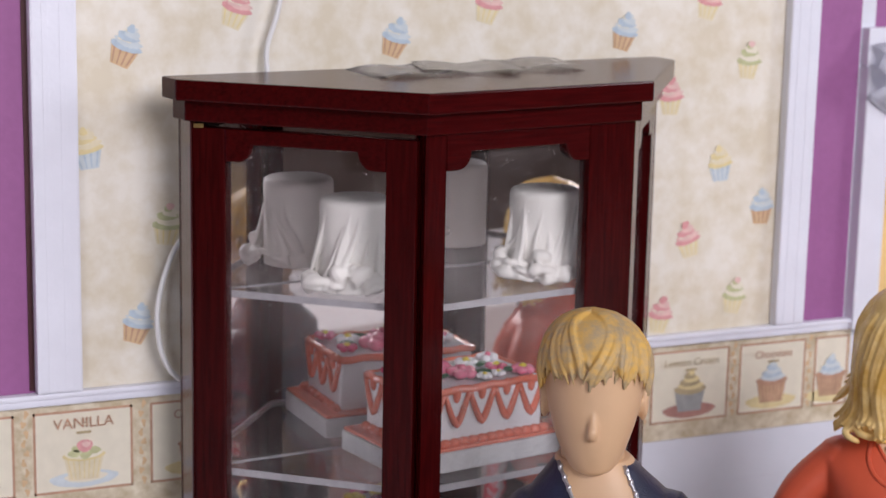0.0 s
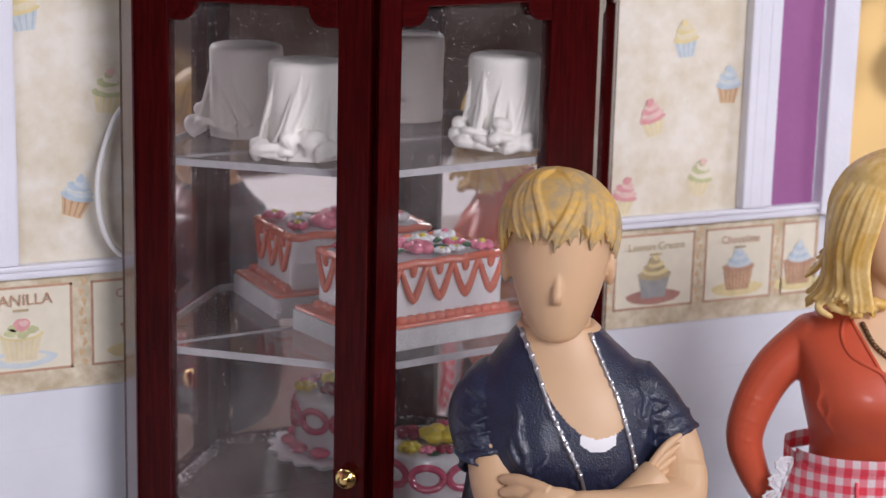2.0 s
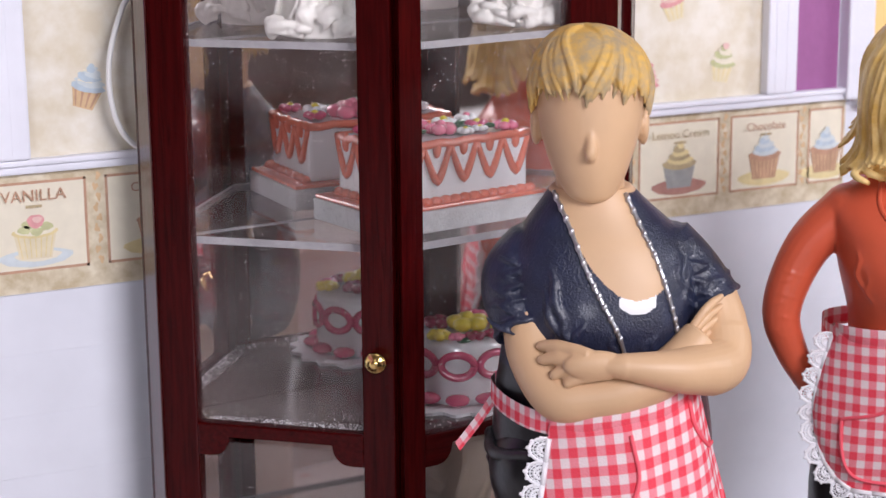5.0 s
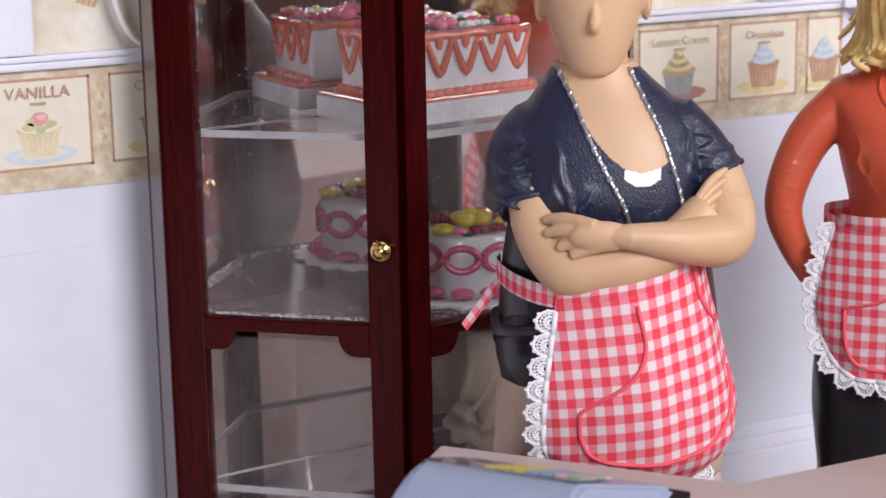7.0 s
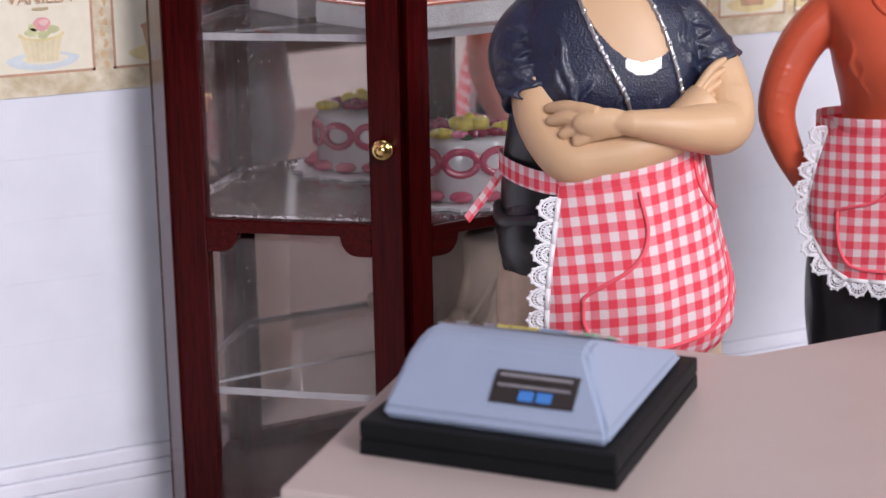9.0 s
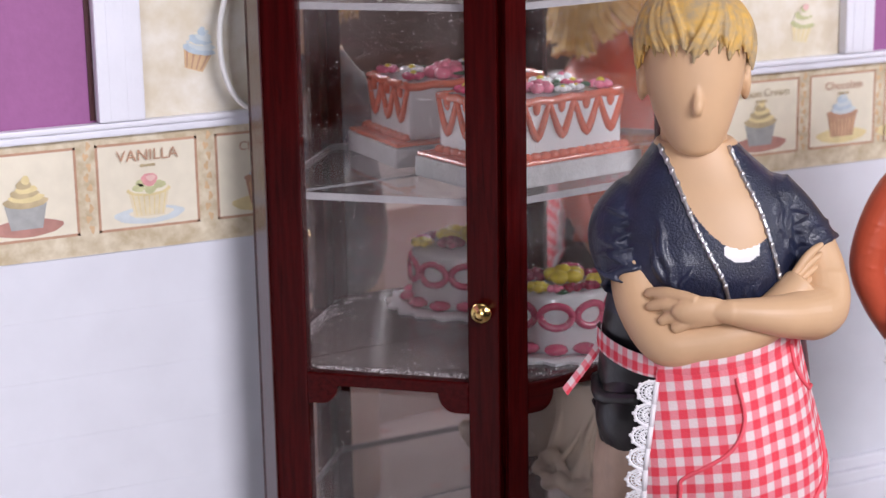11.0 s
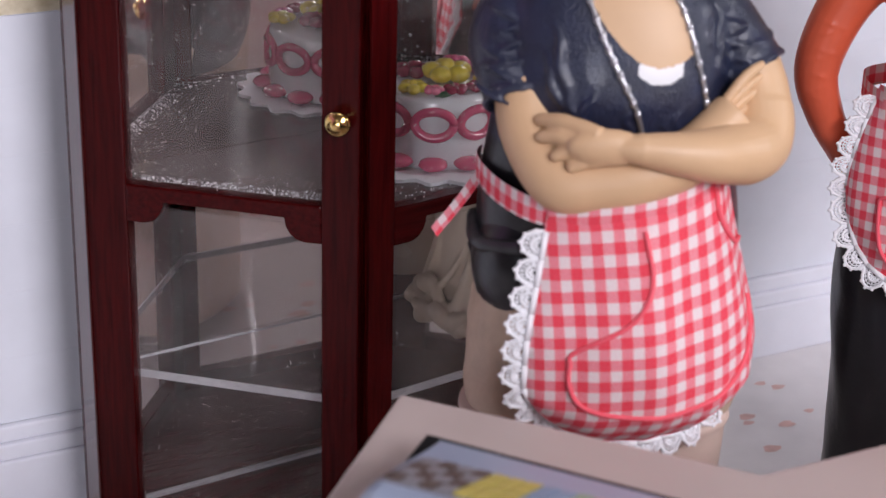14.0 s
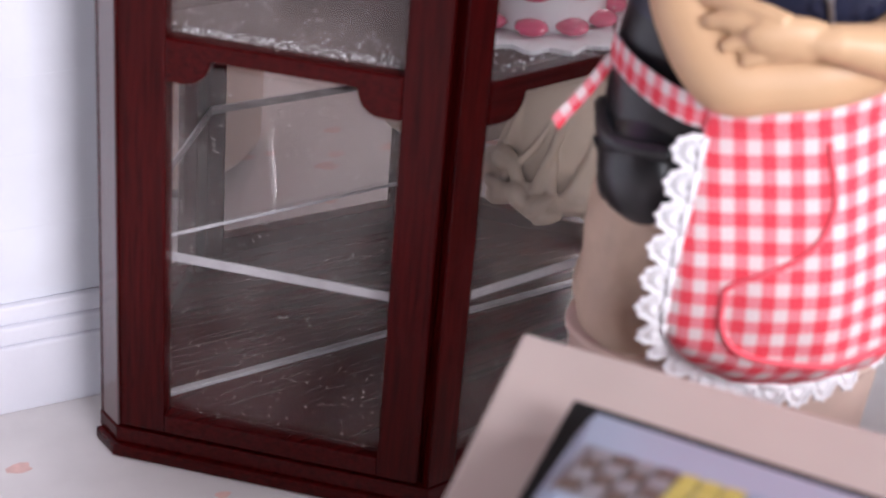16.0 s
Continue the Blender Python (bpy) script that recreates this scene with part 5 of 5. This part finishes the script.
    tube(smooth_path([(-1.62, -0.92, 9.55), (-1.50, -1.28, 9.00), (-1.12, -1.72, 8.52), (-0.60, -1.80, 8.52), (-0.05, -1.80, 8.62), (0.6, -1.62, 8.88), (1.15, -1.30, 9.35)]), [0.44 if k < 20 else 0.44 - 0.10 * (k - 20) / 28 for k in range(49)], 28, arm)
    fused(arm, 0.030, bm, S, 5)
    hand = bmesh.new()
    tube(smooth_path([(1.30, -0.50, 9.95), (1.50, -0.78, 9.42), (1.48, -1.22, 8.94), (0.98, -1.78, 8.96), (0.45, -2.04, 9.04), (-0.06, -2.16, 9.12), (-0.45, -2.17, 9.14)]), [0.43 if k < 10 else 0.45 - 0.235 * min(1.0, max(0.0, (k - 20) / 20)) ** 0.9 - 0.011 * max(0, k - 41) for k in range(49)], 28, hand)
    ball((-0.55, -2.15, 9.13), (0.52, 0.17, 0.25), hand, 0, 24, 14)
    for knuckle, bend, tip in (((-0.66, 9.29), (-1.10, -1.90, 9.36), (-1.47, -1.62, 9.30)), ((-0.68, 9.19), (-1.10, -1.98, 9.20), (-1.45, -1.78, 9.11)), ((-0.64, 9.09), (-1.00, -2.04, 9.03), (-1.26, -1.98, 8.90)), ((-0.56, 9.00), (-0.84, -2.10, 8.90), (-1.05, -2.08, 8.79))):
        tube(smooth_path([(knuckle[0], -2.16, knuckle[1]), bend, tip]), [0.122] * 5 + [0.114, 0.108, 0.108, 0.112, 0.112, 0.108, 0.104, 0.100, 0.096, 0.092, 0.082, 0.055], 12, hand)
    fused(hand, 0.021, bm, S, 3)
    for k in range(4):
        far = bmesh.new()
        tube(smooth_path([(0.98, -1.36, 9.52 - 0.10 * k), (1.24, -1.22, 9.84 - 0.15 * k), (1.50, -0.98, 9.98 - 0.16 * k)], 4), [0.075, 0.078, 0.08, 0.08, 0.078, 0.075, 0.07, 0.06, 0.045], 8, far)
        fused(far, 0.025, bm, S, 2)
    # apron and its tie
    A = [(4.5, -0.24, -0.65, 1.52, 1.42), (5.3, -0.26, -0.68, 1.84, 1.80), (6.3, -0.28, -0.68, 1.84, 1.88), (7.4, -0.30, -0.62, 1.62, 1.70), (8.3, -0.32, -0.55, 1.44, 1.46), (9.0, -0.32, -0.5, 1.40, 1.35)]
    grid = apron(bm, A, -1.22, 1.18, 8.42, 4.76, 0.40, (CK, LC), band=0.42, lift=0.50, dip=0.15, tuck=0.50)
    piping(bm, grid, [(0.40, 0.10), (0.42, 0.28), (0.35, 0.41), (0.18, 0.525), (0.165, 0.58), (0.17, 0.665), (0.23, 0.745), (0.44, 0.785), (0.70, 0.745), (0.86, 0.635), (0.93, 0.52)], PP)
    piping(bm, grid, [(0.78, 0.05), (0.79, 0.17), (0.88, 0.28), (0.98, 0.34)], PP)
    back = [(-1.15, -1.95, 8.20), (-1.62, -1.68, 8.24), (-2.02, -1.15, 8.30), (-2.24, -0.55, 8.36), (-2.18, -0.15, 8.36)]
    P = smooth_path(back, 5)
    rows = [[(p.x, p.y, p.z + 0.05 - 0.36 * j / 2) for p in P] for j in range(3)]
    loft(rows, closed=False, caps=False, bm=bm, mat=CK, uv=[[(0.16 * i, 0.17 * j) for i in range(len(P))] for j in range(3)])
    tie = smooth_path([(-2.22, -0.40, 8.02), (-2.48, -0.52, 7.66), (-2.80, -0.62, 7.26)], 5)
    rows = [[(p.x + 0.045 * (j - 1), p.y - 0.04 * j, p.z + 0.055 * (1 - j)) for p in tie] for j in range(3)]
    loft(rows, closed=False, caps=False, bm=bm, mat=CK, uv=[[(0.12 * i, 0.12 * j) for i in range(len(tie))] for j in range(3)])
    ob = mesh_object("doll", bm, M, None, "", True)
    ob.matrix_world = pose(-0.10 * CM, -7.95 * CM, 0, 0, 0, -29)
    return tagged(ob, "painted resin baker doll in navy jacket and red gingham apron", "doll", "dolls in the shop")


def red_doll():
    M = [SKIN_PALE, GOLD, RED, BLACK, BRONZE, CHECK, LACE, PIPING]
    S, HAIR, RD, BK, BZ, CK, LC, PP = range(8)
    bm = bmesh.new()
    for x in (-0.78, 0.62):
        solid(bm, [(0.5, x * 0.9, 0.1, 0.72, 0.75), (2.5, x * 0.95, 0.05, 0.70, 0.72), (4.8, x, 0.0, 0.82, 0.90), (6.4, x * 0.85, 0.1, 0.82, 0.92)], BK, 36, crease=0.02, seed=x)
        ball((x, -0.4, 0.3), (0.5, 1.0, 0.35), bm, BK)
    T = [(5.6, 0.1, 0.1, 1.40, 0.90), (6.6, 0.12, 0.1, 1.42, 0.95), (7.6, 0.16, 0.0, 1.18, 0.90), (8.2, 0.20, -0.02, 1.18, 0.95), (9.2, 0.28, -0.15, 1.50, 1.30), (9.8, 0.28, -0.1, 1.60, 1.22), (10.4, 0.22, 0.05, 1.62, 0.92), (10.8, 0.2, 0.1, 1.15, 0.72), (11.05, 0.2, 0.1, 0.72, 0.58), (11.4, 0.22, 0.12, 0.54, 0.50)]
    top = bmesh.new()
    solid(top, T, 0, 140, 0.025)
    left_arm = smooth_path([(-1.00, 0.1, 10.30), (-1.78, 0.15, 9.5), (-2.22, 0.12, 8.35), (-2.02, 0.18, 7.5), (-1.50, 0.36, 6.6)])
    tube(left_arm, [0.50 - 0.0078 * k for k in range(33)], 20, top)
    tube(smooth_path([(1.5, 0.1, 10.35), (2.15, 0.15, 9.5), (2.5, 0.12, 8.35), (2.4, 0.15, 7.5), (1.9, 0.32, 6.4)]), [0.55 - 0.006 * k for k in range(33)], 20, top)
    for x in (-1.0, 1.45):
        ball((x, 0.1, 10.25), (0.55, 0.58, 0.50), top, 0, 20, 12)
    rnd = random.Random(7)
    for k in range(7):
        i = 11 + int(1.6 * k)
        c, r = left_arm[i], 0.49 - 0.0078 * i
        a0 = rnd.uniform(-3.0, -1.6)
        tube([(c.x + r * math.cos(a0 + 1.5 * q / 7), c.y + r * math.sin(a0 + 1.5 * q / 7), c.z + 0.22 * (q / 7 - 0.5) * (1 if k % 2 else -0.7)) for q in range(8)], [0.028 * math.sin(math.pi * (q + 0.5) / 8) for q in range(8)], 8, top)
    for x0, z0, x1, z1, w in ((-1.08, 9.75, -0.86, 8.75, 0.055), (-0.90, 9.35, -0.70, 8.55, 0.04), (1.45, 9.9, 1.15, 8.8, 0.05)):
        pts = [(x0 + (x1 - x0) * k / 8 + 0.05 * math.sin(k * 1.1), z0 + (z1 - z0) * k / 8) for k in range(9)]
        tube([(x, front_y(T, x, z) + 0.01, z) for x, z in pts], [w * math.sin(math.pi * (k + 0.6) / 9.2) for k in range(9)], 8, top)
    faces = fused(top, 0.032, bm, RD, 4)
    for f in faces:
        c = f.calc_center_median()
        if c.z > 10.95 and c.y < 0.1:
            f.material_index = S
        if c.z < 6.9 and c.x > -1.25:
            f.material_index = BK
        if c.y < -0.1 and c.z > 9.35 and abs(c.x - 0.48) < (c.z - 9.3) * 0.62:
            f.material_index = S
    tube(on_body(T, [(-0.55, 10.86), (-0.62, 10.5), (-0.45, 10.2), (0.0, 10.0), (0.42, 9.75)], 0.0), 0.05, 6, bm, RD)
    for side, end in ((-1, -0.45), (1, 1.4)):
        tube(on_body(T, [(0.48, 9.32), ((0.48 + end) / 2, 10.05), (end, 10.8)], 0.0), 0.04, 6, bm, RD)
    chain = on_body(T, [(-0.25, 10.75), (-0.05, 10.42), (0.25, 10.22), (0.6, 10.24), (0.85, 10.5), (0.95, 10.8)], 0.05)
    for k, p in enumerate(chain):
        ball(p, 0.055, bm, BZ, 8, 6)
    solid(bm, [(10.3, 0.25, -0.1, 0.75, 0.62), (10.9, 0.25, -0.02, 0.50, 0.5), (11.5, 0.25, -0.05, 0.46, 0.48), (12.0, 0.25, -0.1, 0.5, 0.5)], S, 32)
    HX, HY = 0.30, -0.15
    solid(bm, [(11.35, HX + 0.20, HY - 0.30, 0.16, 0.15), (11.5, HX + 0.18, HY - 0.25, 0.40, 0.36), (11.8, HX + 0.12, HY - 0.18, 0.62, 0.62), (12.3, HX + 0.06, HY - 0.1, 0.76, 0.78), (12.9, HX, HY, 0.82, 0.86), (13.4, HX, HY, 0.76, 0.80), (13.75, HX, HY, 0.40, 0.45), (13.82, HX, HY, 0.05, 0.05)], S, 44, 0.07, power=2.0)
    ball((HX + 0.42, HY - 0.92, 12.3), (0.11, 0.14, 0.15), bm, S, 12, 8)
    # long waved hair
    rnd = random.Random(9)
    mane = bmesh.new()
    solid(mane, [(12.0, HX - 0.22, HY + 0.40, 0.90, 0.60), (12.4, HX - 0.22, HY + 0.30, 0.98, 0.82), (13.0, HX - 0.10, HY + 0.16, 0.98, 0.98), (13.5, HX - 0.04, HY + 0.06, 0.90, 0.96), (13.85, HX, HY, 0.62, 0.68), (14.02, HX, HY, 0.05, 0.05)], 0, 48, 0.06, power=2.0)
    for k in range(112):
        a = math.pi * (-0.66 - 1.36 * k / 111)
        clump = k // 9
        ph = clump * 0.55
        lowest = 11.0 + 0.16 * math.sin(clump * 1.7) + rnd.uniform(-0.05, 0.08) + 0.95 * max(0, math.sin(a)) ** 1.5
        lift = rnd.uniform(-0.015, 0.03)
        pts = []
        for i in range(30):
            t = i / 29
            z = 14.02 + (lowest - 14.02) * t ** 1.2
            r = 0.06 + 1.05 * math.sin(min(1, t * 2.0) * math.pi / 2) + lift
            low = max(0.0, t - 0.45) / 0.55
            r += 0.13 * low * math.sin(9.0 * t + 1.6 + ph) + 0.42 * low ** 3
            b = a + 0.35 * (1 - t) ** 1.5 + 0.16 * math.sin(8.0 * t + ph) * low
            pts.append((HX - 0.06 + r * math.cos(b), HY + 0.04 + r * math.sin(b), z + 0.10 * low ** 5))
        w = rnd.uniform(0.055, 0.075)
        tube(pts, [w * (0.5 + 0.5 * math.sin(min(1, i / 8) * math.pi / 2)) * (1 - 0.55 * max(0, i - 24) / 5) for i in range(30)], 7, mane)
    for k in range(6):
        cx = -0.95 + 0.24 * k
        pts = [(cx + 0.22 * math.cos(t * 6.0 + k) * (1 - t * 0.6), -0.70 - 0.06 * math.sin(k) + 0.16 * math.sin(t * 6.0 + k), 11.2 - 0.30 * t + 0.05 * math.sin(k * 2.2)) for t in [i / 16 for i in range(17)]]
        if cx < 0.1:
            tube(pts, [0.11 - 0.004 * i for i in range(17)], 8, mane)
    fused(mane, 0.026, bm, HAIR, 1)
    # arms: the visible one bends back to the hip
    tube(smooth_path([(-1.52, 0.36, 6.6), (-1.25, 0.5, 6.1)]), 0.22, 12, bm, S)
    A = [(4.0, 0.2, 0.0, 1.62, 1.12), (5.2, 0.2, -0.02, 1.75, 1.25), (6.6, 0.22, -0.02, 1.72, 1.22), (8.3, 0.25, -0.02, 1.40, 1.02)]
    grid = apron(bm, A, -1.25, 1.75, 8.18, 5.10, 1.15, (CK, LC), lift=0.15, tuck=0.10)
    piping(bm, grid, [(0.40, 0.12), (0.41, 0.32), (0.37, 0.47), (0.22, 0.55), (0.20, 0.62), (0.24, 0.85), (0.34, 0.92), (0.6, 0.90), (0.85, 0.78)], PP)
    piping(bm, grid, [(0.72, 0.06), (0.73, 0.25), (0.80, 0.40), (0.92, 0.48)], PP)
    P = smooth_path([(-1.25, -0.55, 8.05), (-1.42, 0.0, 8.08), (-1.3, 0.6, 8.12), (-0.4, 1.1, 8.1), (0.8, 1.1, 8.1), (1.6, 0.4, 8.15), (1.72, -0.3, 8.18)], 5)
    rows = [[(p.x, p.y, p.z + 0.05 - 0.36 * j / 2) for p in P] for j in range(3)]
    loft(rows, closed=False, caps=False, bm=bm, mat=CK, uv=[[(0.16 * i, 0.17 * j) for i in range(len(P))] for j in range(3)])
    ob = mesh_object("doll", bm, M, None, "", True)
    ob.matrix_world = pose(6.72 * CM, -6.72 * CM, 0, 0, 0, -28)
    return tagged(ob, "painted resin doll with long blonde hair, red top and gingham apron", "doll", "dolls in the shop")


navy_doll()
red_doll()

# ---------- dust on the middle rail, inside the door ----------
rnd = random.Random(21)
verts, faces = [], []
for k in range(1100):
    q = rnd.random()
    a = 0.75 + 3.2 * q
    dep = 0.30 + (0.30 if k % 5 else 1.0) * rnd.random() ** 1.6
    x = LV[0] + a * d_left[0] - d_left[1] * dep
    y = LV[1] + a * d_left[1] + d_left[0] * dep
    r = rnd.uniform(0.003, 0.009)
    z = 6.667
    n = len(verts)
    verts += [(x + r, y, z), (x - r * 0.6, y + r, z), (x - r * 0.6, y - r, z), (x, y, z + r * 1.3)]
    faces += [(n, n + 1, n + 3), (n + 1, n + 2, n + 3), (n + 2, n, n + 3)]
me = bpy.data.meshes.new("dust")
me.from_pydata([(x * CM, y * CM, z * CM) for x, y, z in verts], [], faces)
me.materials.append(LACE)
dust = new("dust", me)
dust.parent = cab
dust["kind"] = "stuff"
dust["label"] = "scatter of pale dust grains on the rail"
